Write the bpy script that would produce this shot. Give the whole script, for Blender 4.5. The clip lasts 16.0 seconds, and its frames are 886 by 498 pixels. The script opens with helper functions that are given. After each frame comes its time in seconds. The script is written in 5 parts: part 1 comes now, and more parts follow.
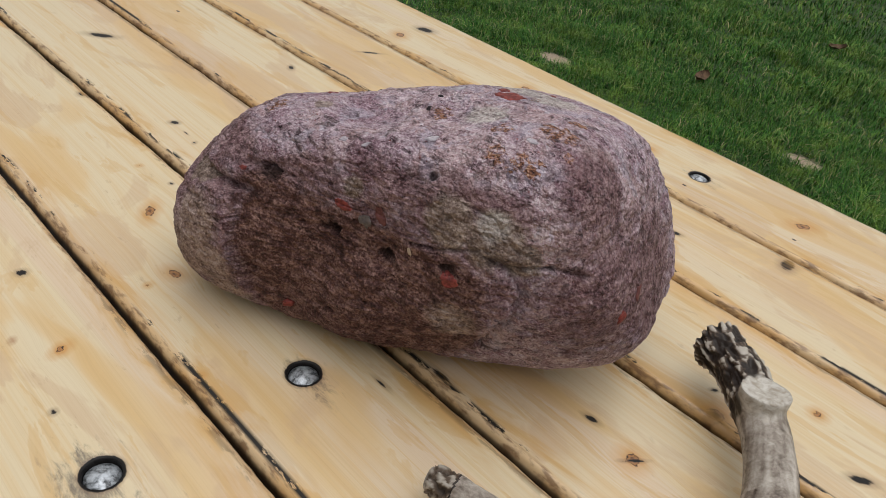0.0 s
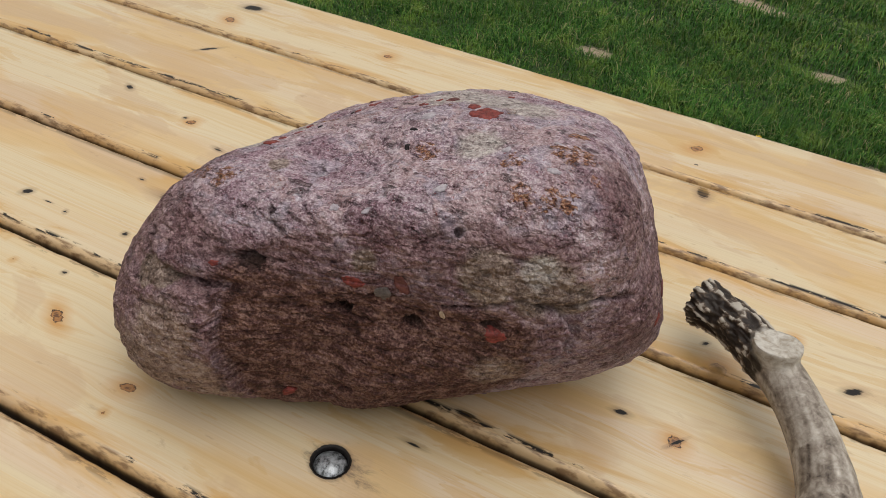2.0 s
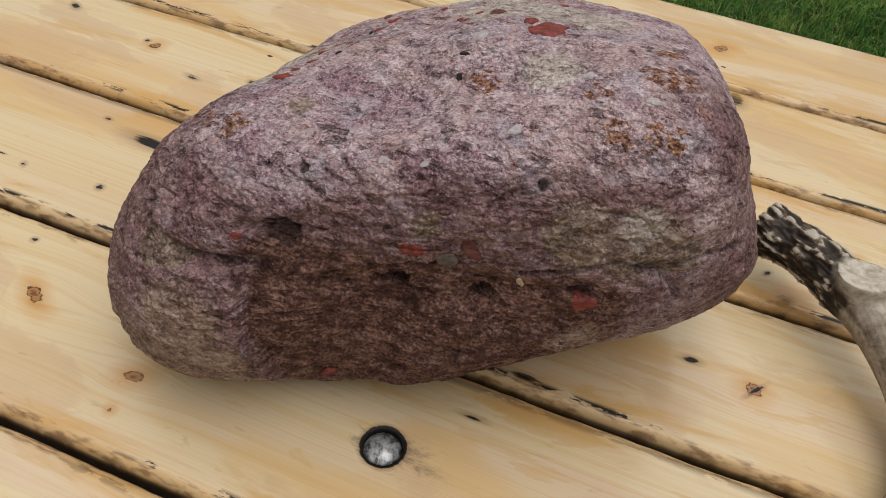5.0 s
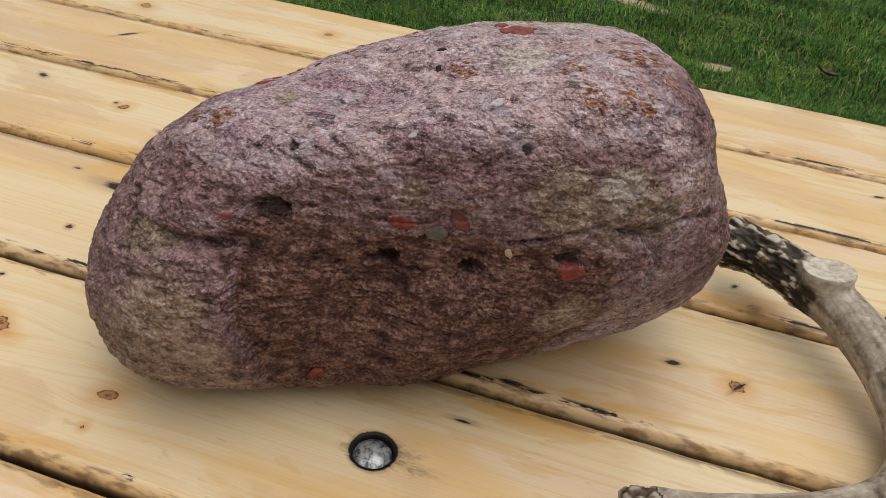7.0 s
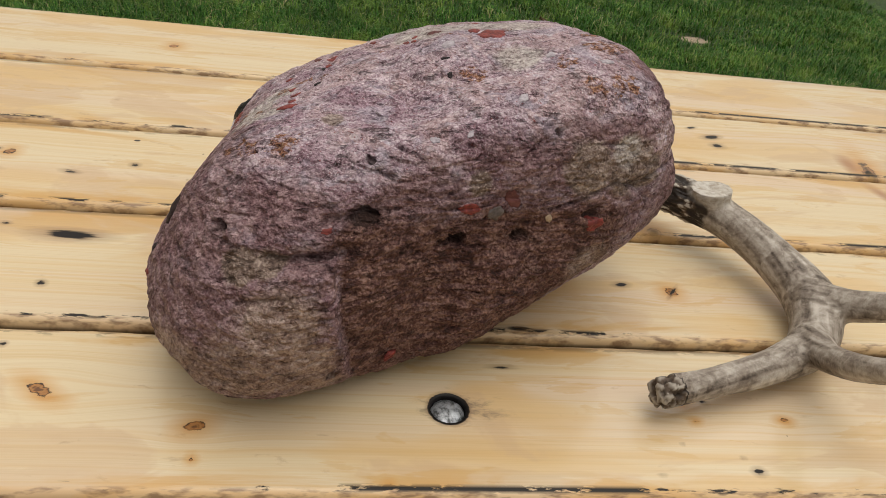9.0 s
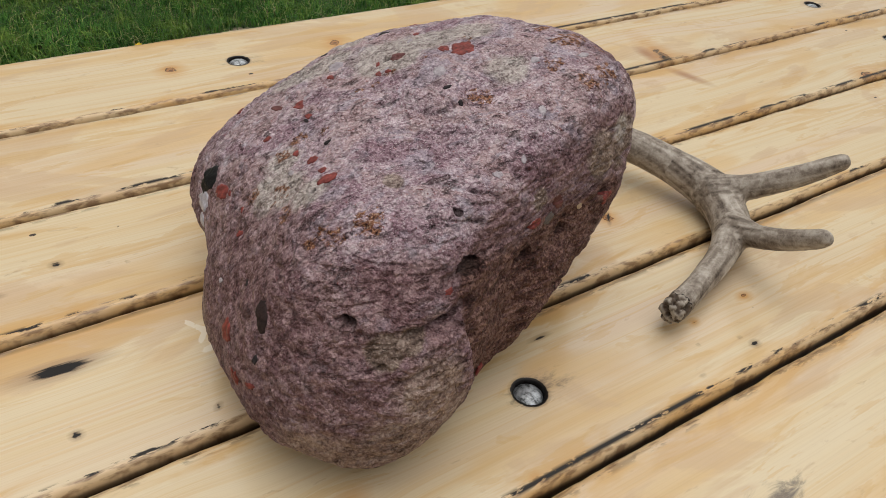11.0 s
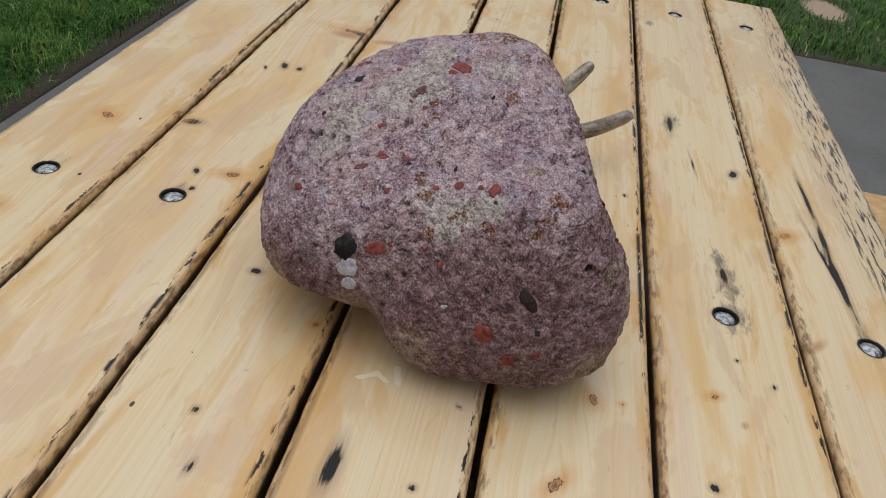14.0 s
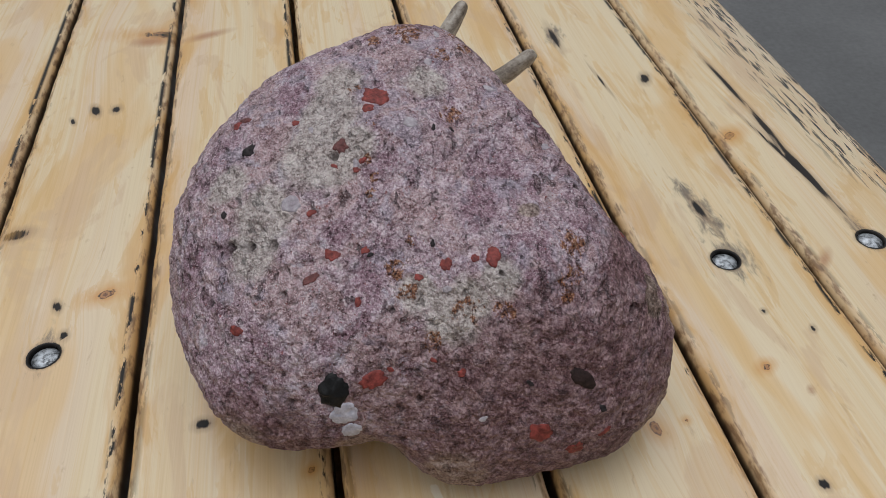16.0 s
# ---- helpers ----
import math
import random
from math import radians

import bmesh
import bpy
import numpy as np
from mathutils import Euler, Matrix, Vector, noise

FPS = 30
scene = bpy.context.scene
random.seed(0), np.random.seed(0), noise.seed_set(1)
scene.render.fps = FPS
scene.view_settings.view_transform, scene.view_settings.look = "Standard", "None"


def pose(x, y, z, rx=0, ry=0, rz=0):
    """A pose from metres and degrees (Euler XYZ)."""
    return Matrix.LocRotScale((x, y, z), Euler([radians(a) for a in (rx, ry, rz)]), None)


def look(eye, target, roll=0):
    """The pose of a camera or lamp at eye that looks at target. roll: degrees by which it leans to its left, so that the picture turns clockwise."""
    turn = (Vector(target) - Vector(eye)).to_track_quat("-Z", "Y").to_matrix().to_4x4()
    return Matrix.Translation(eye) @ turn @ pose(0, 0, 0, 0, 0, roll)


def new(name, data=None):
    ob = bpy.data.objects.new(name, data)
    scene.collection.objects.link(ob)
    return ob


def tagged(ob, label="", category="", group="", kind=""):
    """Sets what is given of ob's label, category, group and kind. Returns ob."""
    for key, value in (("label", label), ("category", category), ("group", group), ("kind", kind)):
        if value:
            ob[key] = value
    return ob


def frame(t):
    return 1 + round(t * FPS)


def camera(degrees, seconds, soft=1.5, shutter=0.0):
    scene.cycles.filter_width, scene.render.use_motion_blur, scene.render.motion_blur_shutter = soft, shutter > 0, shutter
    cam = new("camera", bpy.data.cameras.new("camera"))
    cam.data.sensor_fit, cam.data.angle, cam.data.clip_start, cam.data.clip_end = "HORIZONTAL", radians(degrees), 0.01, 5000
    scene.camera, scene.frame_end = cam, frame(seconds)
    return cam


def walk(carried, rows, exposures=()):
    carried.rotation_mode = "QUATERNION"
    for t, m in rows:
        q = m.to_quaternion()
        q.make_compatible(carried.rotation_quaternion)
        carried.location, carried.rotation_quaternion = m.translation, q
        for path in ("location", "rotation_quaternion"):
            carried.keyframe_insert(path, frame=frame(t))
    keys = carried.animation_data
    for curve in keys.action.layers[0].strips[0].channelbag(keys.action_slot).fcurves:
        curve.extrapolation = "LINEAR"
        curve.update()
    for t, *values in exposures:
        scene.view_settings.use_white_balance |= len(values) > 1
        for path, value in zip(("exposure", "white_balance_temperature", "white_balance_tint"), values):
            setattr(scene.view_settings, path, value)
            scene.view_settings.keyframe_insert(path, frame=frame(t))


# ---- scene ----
cam = camera(61.3, 16.0, soft=0.4)
PATH = [
    (0, (0.319, -0.391, 1.149), (-0.751, 0.867, 0.022), 10.2),
    (0.5, (0.291, -0.505, 1.188), (-0.602, 0.917, 0.1), 11.9),
    (1, (0.256, -0.477, 1.19), (-0.548, 0.996, 0.102), 10.9),
    (1.5, (0.192, -0.414, 1.172), (-0.536, 1.041, 0.009), 8.2),
    (2, (0.163, -0.405, 1.17), (-0.422, 1.066, -0.052), 7.3),
    (2.5, (0.106, -0.417, 1.181), (-0.298, 1.099, -0.06), 7.8),
    (3, (0.081, -0.359, 1.169), (-0.269, 1.14, -0.108), 7.2),
    (3.5, (0.095, -0.333, 1.166), (-0.293, 1.09, -0.185), 7.0),
    (4, (0.1, -0.308, 1.15), (-0.275, 1.068, -0.252), 7.6),
    (4.5, (0.083, -0.325, 1.139), (-0.299, 1.04, -0.273), 7.7),
    (4.7, (0.079, -0.339, 1.138), (-0.308, 1.02, -0.278), 7.8),
    (6.8, (0.084, -0.406, 1.097), (-0.284, 1.178, -0.067), 7.7),
    (7, (0.083, -0.409, 1.085), (-0.273, 1.189, -0.064), 7.5),
    (7.5, (0.079, -0.412, 1.077), (-0.207, 1.229, -0.03), 7.8),
    (8, (0.041, -0.449, 1.088), (-0.054, 1.239, 0.019), 9.4),
    (8.5, (-0.017, -0.484, 1.11), (0.119, 1.193, 0.028), 10.2),
    (9, (-0.08, -0.481, 1.107), (0.211, 1.146, -0.019), 9.1),
    (9.2, (-0.116, -0.464, 1.103), (0.237, 1.137, -0.042), 8.7),
    (11.3, (-0.292, -0.378, 1.168), (0.71, 0.814, -0.087), 7.2),
    (11.5, (-0.306, -0.368, 1.169), (0.74, 0.789, -0.083), 7.3),
    (11.9, (-0.395, -0.392, 1.204), (0.778, 0.69, -0.002), 6.7),
    (12, (-0.437, -0.399, 1.215), (0.77, 0.646, 0.011), 7.6),
    (12.1, (-0.478, -0.408, 1.226), (0.75, 0.613, 0.022), 7.4),
    (12.5, (-0.567, -0.388, 1.244), (0.764, 0.518, 0.058), 7.9),
    (13, (-0.609, -0.297, 1.209), (0.851, 0.408, 0.038), 8.3),
    (13.5, (-0.622, -0.19, 1.221), (0.942, 0.275, 0.065), 8.8),
    (13.7, (-0.619, -0.148, 1.216), (0.967, 0.214, 0.054), 8.3),
    (14, (-0.616, -0.067, 1.213), (0.986, 0.1, 0.026), 8.8),
    (14.5, (-0.523, -0.011, 1.197), (1.029, -0.065, -0.064), 5.9),
    (15, (-0.412, 0.001, 1.203), (1.091, -0.177, -0.105), 2.2),
    (15.5, (-0.418, 0.009, 1.212), (1.039, -0.212, -0.14), -0.2),
    (16, (-0.43, 0.037, 1.225), (0.998, -0.205, -0.154), -0.9),
]
walk(cam, [(t, look(eye, target, roll)) for t, eye, target, roll in PATH], exposures=[(0.0, -0.15, 6180, 10), (3.0, -0.18, 6620, 10), (4.7, -0.19, 6700, 10), (7.0, -0.03, 6750, 10), (9.2, -0.03, 6720, 10), (11.3, -0.21, 6420, 10), (12.5, -0.3, 6270, 10), (14.5, -0.36, 6090, 10), (16.0, -0.40, 5950, 10)])

# ---- light: an overcast sky with a soft high sun ----
world = bpy.data.worlds.new("overcast_sky")
scene.world = world
world.use_nodes = True
wn = world.node_tree.nodes
wl = world.node_tree.links
sky = wn.new("ShaderNodeTexSky")
sky.sky_type = "NISHITA"
sky.sun_disc = False
sky.sun_elevation = radians(85)
sky.sun_rotation = radians(45)
sky.air_density = 1.6
sky.dust_density = 4.0
mute = wn.new("ShaderNodeHueSaturation")
mute.inputs["Saturation"].default_value = 0.10
wl.new(sky.outputs[0], mute.inputs["Color"])
haze = wn.new("ShaderNodeMix")  # an overcast sky, slightly warm towards its rim
haze.data_type, haze.blend_type = "RGBA", "MULTIPLY"
haze.inputs[0].default_value = 1.0
haze.inputs[7].default_value = (1.0, 0.935, 0.83, 1)
wl.new(mute.outputs[0], haze.inputs[6])
wl.new(haze.outputs[2], wn["Background"].inputs[0])
wn["Background"].inputs[1].default_value = 0.106
sun = new("sun", bpy.data.lights.new("sun", "SUN"))
sun.data.energy = 1.4
sun.data.angle = radians(85)
sun.data.color = (0.97, 0.985, 1.0)
sun.matrix_world = look((0.8, 0.4, 5.3), (0, 0, 0))

TOP = 0.75      # height of the table top
GROUND = -0.08  # height of the concrete pad and the lawn


# ---- materials ----
def mat(name):
    m = bpy.data.materials.new(name)
    m.use_nodes = True
    return m, m.node_tree.nodes, m.node_tree.links, m.node_tree.nodes["Principled BSDF"]


def nd(nodes, links, kind, ins=None, **props):
    """A node with its properties and inputs set; an input may be a value or a socket."""
    n = nodes.new(kind)
    for k, v in props.items():
        setattr(n, k, v)
    for k, v in (ins or {}).items():
        if isinstance(v, bpy.types.NodeSocket):
            links.new(v, n.inputs[k])
        else:
            n.inputs[k].default_value = v
    return n


def ramp(nodes, links, fac, stops):
    n = nodes.new("ShaderNodeValToRGB")
    links.new(fac, n.inputs[0])
    el = n.color_ramp.elements
    while len(el) < len(stops):
        el.new(0.5)
    for e, (p, c) in zip(el, stops):
        e.position = p
        e.color = (*c, 1) if len(c) == 3 else c
    return n.outputs[0]


def mixc(nodes, links, fac, a, b, mode="MIX"):
    n = nodes.new("ShaderNodeMix")
    n.data_type = "RGBA"
    n.blend_type = mode
    for k, v in ((0, fac), (6, a), (7, b)):
        if isinstance(v, bpy.types.NodeSocket):
            links.new(v, n.inputs[k])
        else:
            n.inputs[k].default_value = v if k == 0 else (*v, 1)
    return n.outputs[2]


def math_(nodes, links, op, a, b=0.0, c=0.0, clamp=False):
    n = nodes.new("ShaderNodeMath")
    n.operation = op
    n.use_clamp = clamp
    for i, v in enumerate((a, b, c)):
        if isinstance(v, bpy.types.NodeSocket):
            links.new(v, n.inputs[i])
        else:
            n.inputs[i].default_value = v
    return n.outputs[0]


def noise_(nodes, links, vec, scale, detail=4.0, rough=0.55, dist=0.0):
    n = nd(nodes, links, "ShaderNodeTexNoise", {"Vector": vec, "Scale": scale, "Detail": detail, "Roughness": rough, "Distortion": dist})
    return n.outputs[0]


def bump_(nodes, links, bsdf, height, strength, distance):
    n = nd(nodes, links, "ShaderNodeBump", {"Height": height, "Strength": strength, "Distance": distance})
    links.new(n.outputs[0], bsdf.inputs["Normal"])
    return n


def simple(name, colour, rough=0.6, metal=0.0):
    m, n, l, b = mat(name)
    b.inputs["Base Color"].default_value = (*colour, 1)
    b.inputs["Roughness"].default_value = rough
    b.inputs["Metallic"].default_value = metal
    return m


# varnished pine: streaked grain that bends round the knots, worn patches, black checks, blackened edges
pine, n, l, b = mat("varnished_pine")
obj = nd(n, l, "ShaderNodeTexCoord").outputs["Object"]
sep = nd(n, l, "ShaderNodeSeparateXYZ", {0: obj})
rnd = nd(n, l, "ShaderNodeObjectInfo").outputs["Random"]


def attr(nodes, links, name):
    return nd(nodes, links, "ShaderNodeAttribute", attribute_name=name).outputs["Fac"]


grain, knot, black, stain, redden, edge = (attr(n, l, a) for a in ("grain", "knot", "black", "stain", "redden", "edge"))
seed = math_(n, l, "MULTIPLY", rnd, 37.0)


def stretched(kx, ky, along=grain):
    return nd(n, l, "ShaderNodeCombineXYZ", {0: math_(n, l, "MULTIPLY", sep.outputs[0], kx), 1: math_(n, l, "MULTIPLY", along, ky), 2: seed}).outputs[0]


streak = noise_(n, l, stretched(0.9, 62.0), 1.0, 4.0, 0.55, 0.5)
fine = noise_(n, l, stretched(9.0, 900.0), 1.0, 3.0, 0.6)
wash = noise_(n, l, stretched(3.0, 14.0), 1.0, 3.0, 0.5, 0.6)
patch = noise_(n, l, stretched(5.0, 13.0, sep.outputs[1]), 1.0, 5.0, 0.58, 0.8)
patch2 = noise_(n, l, stretched(5.0, 26.0), 1.3, 5.0, 0.6, 0.7)
spot = noise_(n, l, obj, 420.0, 3.0, 0.6)
rough_edge = noise_(n, l, stretched(60.0, 420.0, sep.outputs[1]), 1.0, 4.0, 0.6)
# cream sapwood, broad rosy and amber bands, tan wipes of worn varnish, faint fine grain
col = ramp(n, l, streak, [(0.34, (0.715, 0.60, 0.41)), (0.52, (0.71, 0.585, 0.385)), (0.60, (0.69, 0.535, 0.32)), (0.68, (0.71, 0.58, 0.375))])
band = noise_(n, l, stretched(0.8, 15.0), 1.0, 2.0, 0.5, 0.4)
col = mixc(n, l, ramp(n, l, band, [(0.52, (0, 0, 0)), (0.66, (0.6, 0.6, 0.6))]), col, (0.68, 0.515, 0.385))
col = mixc(n, l, ramp(n, l, wash, [(0.53, (0, 0, 0)), (0.58, (0.5, 0.5, 0.5)), (0.68, (0.75, 0.75, 0.75))]), col, (0.66, 0.43, 0.18))
rings_ = noise_(n, l, stretched(0.5, 190.0), 1.0, 2.0, 0.5, 0.3)
col = mixc(n, l, math_(n, l, "MULTIPLY", ramp(n, l, rings_, [(0.54, (0, 0, 0)), (0.64, (0.55, 0.55, 0.55))]), ramp(n, l, band, [(0.38, (0.15, 0.15, 0.15)), (0.60, (1, 1, 1))])), col, (0.655, 0.44, 0.215))
brush = ramp(n, l, noise_(n, l, stretched(7.0, 420.0), 1.0, 3.0, 0.6), [(0.40, (0.75, 0.75, 0.75)), (0.58, (1, 1, 1))])
worn = math_(n, l, "MULTIPLY", brush, ramp(n, l, patch, [(0.545, (0, 0, 0)), (0.58, (0.5, 0.5, 0.5)), (0.68, (0.7, 0.7, 0.7))]))
col = mixc(n, l, worn, col, (0.58, 0.405, 0.25))
honey = ramp(n, l, patch2, [(0.57, (0, 0, 0)), (0.59, (0.35, 0.35, 0.35)), (0.7, (0.6, 0.6, 0.6))])
col = mixc(n, l, honey, col, (0.62, 0.39, 0.15))
smudge = noise_(n, l, stretched(34.0, 85.0, sep.outputs[1]), 1.0, 5.0, 0.65, 0.4)
col = mixc(n, l, ramp(n, l, smudge, [(0.64, (0, 0, 0)), (0.74, (0.5, 0.5, 0.5))]), col, (0.40, 0.26, 0.16))
col = mixc(n, l, ramp(n, l, fine, [(0.46, (0, 0, 0)), (0.75, (0.20, 0.20, 0.20))]), col, (0.45, 0.28, 0.12))
# knots: orange flames along the grain, a broken dark rim, a brown heart
kn1 = noise_(n, l, stretched(60.0, 85.0, sep.outputs[1]), 1.0, 4.0, 0.6, 0.8)
wob = math_(n, l, "MULTIPLY_ADD", math_(n, l, "SUBTRACT", kn1, 0.5), 2.2, knot)
flame = math_(n, l, "MULTIPLY_ADD", math_(n, l, "SUBTRACT", noise_(n, l, stretched(16.0, 320.0), 1.0, 3.0, 0.6), 0.5), 2.6, knot)
col = mixc(n, l, ramp(n, l, math_(n, l, "MULTIPLY", flame, 0.25), [(0.2, (0.85, 0.85, 0.85)), (0.40, (0.5, 0.5, 0.5)), (0.85, (0, 0, 0))]), col, (0.58, 0.29, 0.075))
heart = ramp(n, l, math_(n, l, "MULTIPLY", wob, 0.5), [(0.40, (1, 1, 1)), (0.47, (0, 0, 0))])
rim = ramp(n, l, math_(n, l, "ADD", wob, math_(n, l, "MULTIPLY", math_(n, l, "SUBTRACT", rough_edge, 0.5), 0.8)), [(0.2, (0.16, 0.07, 0.03)), (0.45, (0.42, 0.20, 0.065)), (0.66, (0.34, 0.15, 0.05)), (0.80, (0.035, 0.02, 0.013))])
col = mixc(n, l, heart, col, rim)
# soft grey and reddish stains
blot = noise_(n, l, stretched(45.0, 130.0, sep.outputs[1]), 1.0, 6.0, 0.7, 0.5)
smear = math_(n, l, "ADD", math_(n, l, "MULTIPLY", math_(n, l, "SUBTRACT", blot, 0.5), 1.9), math_(n, l, "MULTIPLY", stain, 0.5))
col = mixc(n, l, ramp(n, l, smear, [(0.10, (0.85, 0.85, 0.85)), (0.30, (0.6, 0.6, 0.6)), (0.52, (0.12, 0.12, 0.12)), (0.66, (0, 0, 0))]), col, (0.10, 0.085, 0.08))
col = mixc(n, l, ramp(n, l, math_(n, l, "MULTIPLY", redden, 0.4), [(0.15, (0.7, 0.7, 0.7)), (0.75, (0, 0, 0))]), col, (0.36, 0.15, 0.06))
# black checks with ragged ends
bw = math_(n, l, "MULTIPLY_ADD", math_(n, l, "SUBTRACT", noise_(n, l, stretched(34.0, 360.0), 1.0, 4.0, 0.6), 0.5), 1.2, black)
col = mixc(n, l, ramp(n, l, math_(n, l, "MULTIPLY", bw, 0.3), [(0.26, (0.5, 0.5, 0.5)), (0.62, (0, 0, 0))]), col, (0.24, 0.15, 0.09))
col = mixc(n, l, ramp(n, l, math_(n, l, "MULTIPLY", bw, 0.5), [(0.36, (1, 1, 1)), (0.53, (0, 0, 0))]), col, (0.016, 0.014, 0.014))
# amber varnish gathered along the edges
amber = math_(n, l, "MULTIPLY", ramp(n, l, math_(n, l, "MULTIPLY", edge, 25.0), [(0.2, (1, 1, 1)), (0.62, (0, 0, 0))]), ramp(n, l, patch2, [(0.47, (0, 0, 0)), (0.58, (0.7, 0.7, 0.7))]))
col = mixc(n, l, amber, col, (0.60, 0.345, 0.11))
# the rounded edges: browner, with black flecks along the arris
side = ramp(n, l, math_(n, l, "MULTIPLY", edge, 50.0), [(0.24, (1, 1, 1)), (0.34, (0, 0, 0))])
dirt = noise_(n, l, stretched(55.0, 260.0, edge), 1.0, 3.0, 0.6)
col = mixc(n, l, math_(n, l, "MULTIPLY", side, 0.4), col, (0.60, 0.38, 0.17))
col = mixc(n, l, math_(n, l, "MULTIPLY", side, ramp(n, l, dirt, [(0.47, (0, 0, 0)), (0.62, (0.8, 0.8, 0.8))])), col, (0.20, 0.11, 0.055))
# sides darken with depth: raw wood, and the gaps' shade put into the colour
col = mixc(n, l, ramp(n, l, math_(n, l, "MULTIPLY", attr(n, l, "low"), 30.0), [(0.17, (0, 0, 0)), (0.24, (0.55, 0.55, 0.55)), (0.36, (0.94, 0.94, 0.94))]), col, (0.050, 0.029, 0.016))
arris = ramp(n, l, math_(n, l, "MULTIPLY", edge, 50.0), [(0.16, (0, 0, 0)), (0.27, (1, 1, 1)), (0.36, (1, 1, 1)), (0.50, (0, 0, 0))])
fleck = noise_(n, l, stretched(32.0, 120.0, edge), 1.0, 5.0, 0.65)
some = noise_(n, l, stretched(3.2, 9.0, sep.outputs[1]), 1.0, 2.0, 0.5)
fl = math_(n, l, "MULTIPLY", arris, ramp(n, l, math_(n, l, "MULTIPLY_ADD", math_(n, l, "SUBTRACT", some, 0.5), 0.7, fleck), [(0.50, (0, 0, 0)), (0.54, (1, 1, 1))]))
fl = math_(n, l, "MULTIPLY", fl, attr(n, l, "lee"))
col = mixc(n, l, fl, col, (0.022, 0.019, 0.017))
# a pale scrape in the varnish
gw = math_(n, l, "MULTIPLY_ADD", math_(n, l, "SUBTRACT", kn1, 0.5), 1.6, attr(n, l, "scrape"))
col = mixc(n, l, ramp(n, l, math_(n, l, "MULTIPLY", gw, 0.5), [(0.42, (0.8, 0.8, 0.8)), (0.56, (0, 0, 0))]), col, (0.80, 0.72, 0.58))
# scattered pin specks
vor = nd(n, l, "ShaderNodeTexVoronoi", {"Vector": stretched(22.0, 38.0, sep.outputs[1]), "Scale": 1.0})
speck = math_(n, l, "LESS_THAN", math_(n, l, "ADD", vor.outputs["Distance"], math_(n, l, "MULTIPLY", nd(n, l, "ShaderNodeSeparateColor", {0: vor.outputs["Color"]}).outputs[0], 0.42)), 0.085)
col = mixc(n, l, speck, col, (0.05, 0.032, 0.022))
# weathered, unvarnished end streaks on the outermost plank
weather = attr(n, l, "weather")
wst = noise_(n, l, stretched(28.0, 300.0, sep.outputs[1]), 1.0, 4.0, 0.6)
wz = noise_(n, l, stretched(5.0, 16.0, sep.outputs[1]), 1.0, 2.0, 0.5)
wm = math_(n, l, "MULTIPLY", ramp(n, l, math_(n, l, "ADD", math_(n, l, "MULTIPLY", weather, 0.55), math_(n, l, "MULTIPLY", wz, 0.5)), [(0.48, (0, 0, 0)), (0.66, (1, 1, 1))]), ramp(n, l, wst, [(0.52, (0, 0, 0)), (0.59, (1, 1, 1))]))
col = mixc(n, l, math_(n, l, "MULTIPLY", weather, 0.35), col, (0.42, 0.36, 0.30))
col = mixc(n, l, wm, col, (0.035, 0.034, 0.036))
l.new(col, b.inputs["Base Color"])
b.inputs["Roughness"].default_value = 0.42
b.inputs["Specular IOR Level"].default_value = 0.2
l.new(math_(n, l, "MULTIPLY", math_(n, l, "SUBTRACT", 1.0, math_(n, l, "MAXIMUM", fl, ramp(n, l, math_(n, l, "MULTIPLY", bw, 0.5), [(0.36, (1, 1, 1)), (0.53, (0, 0, 0))]))), 0.75), b.inputs["Coat Weight"])
l.new(ramp(n, l, patch, [(0.4, (0.10, 0.10, 0.10)), (0.6, (0.2, 0.2, 0.2))]), b.inputs["Coat Roughness"])
hgt = math_(n, l, "ADD", math_(n, l, "MULTIPLY", streak, 0.7), math_(n, l, "MULTIPLY", fine, 0.35))
bump_(n, l, b, hgt, 0.12, 0.0012)
cb = nd(n, l, "ShaderNodeBump", {"Height": noise_(n, l, stretched(7.0, 60.0), 1.0, 3.0, 0.5), "Strength": 0.12, "Distance": 0.003})
l.new(cb.outputs[0], b.inputs["Coat Normal"])

# rock: mauve conglomerate, soft lavender, pink and cream zones, fine flaky grain, rust and olive patches
rock_mat, n, l, b = mat("conglomerate")
obj = nd(n, l, "ShaderNodeTexCoord").outputs["Object"]
mid = noise_(n, l, obj, 75.0, 5.0, 0.65, 0.5)
small = noise_(n, l, obj, 330.0, 4.0, 0.65)
grit = noise_(n, l, obj, 560.0, 2.0, 0.6)
drawn = nd(n, l, "ShaderNodeVectorMath", {0: obj, 1: (0.75, 1.0, 1.0)}, operation="MULTIPLY").outputs[0]
mottle = noise_(n, l, drawn, 120.0, 4.5, 0.72, 0.25)
flow = noise_(n, l, drawn, 34.0, 6.0, 0.66, 0.6)
warp = nd(n, l, "ShaderNodeVectorMath", {0: nd(n, l, "ShaderNodeTexNoise", {"Vector": obj, "Scale": 170.0, "Detail": 4.0, "Roughness": 0.65}).outputs["Color"], "Scale": 0.008}, operation="SCALE").outputs[0]
wobj = nd(n, l, "ShaderNodeVectorMath", {0: obj, 1: warp}, operation="ADD").outputs[0]
va = nd(n, l, "ShaderNodeTexVoronoi", {"Vector": wobj, "Scale": 120.0})
vb = nd(n, l, "ShaderNodeTexVoronoi", {"Vector": wobj, "Scale": 520.0})
vc = nd(n, l, "ShaderNodeTexVoronoi", {"Vector": wobj, "Scale": 300.0})
chipc = math_(n, l, "MULTIPLY_ADD", nd(n, l, "ShaderNodeSeparateColor", {0: vc.outputs["Color"]}).outputs[0], 0.5, 0.25)
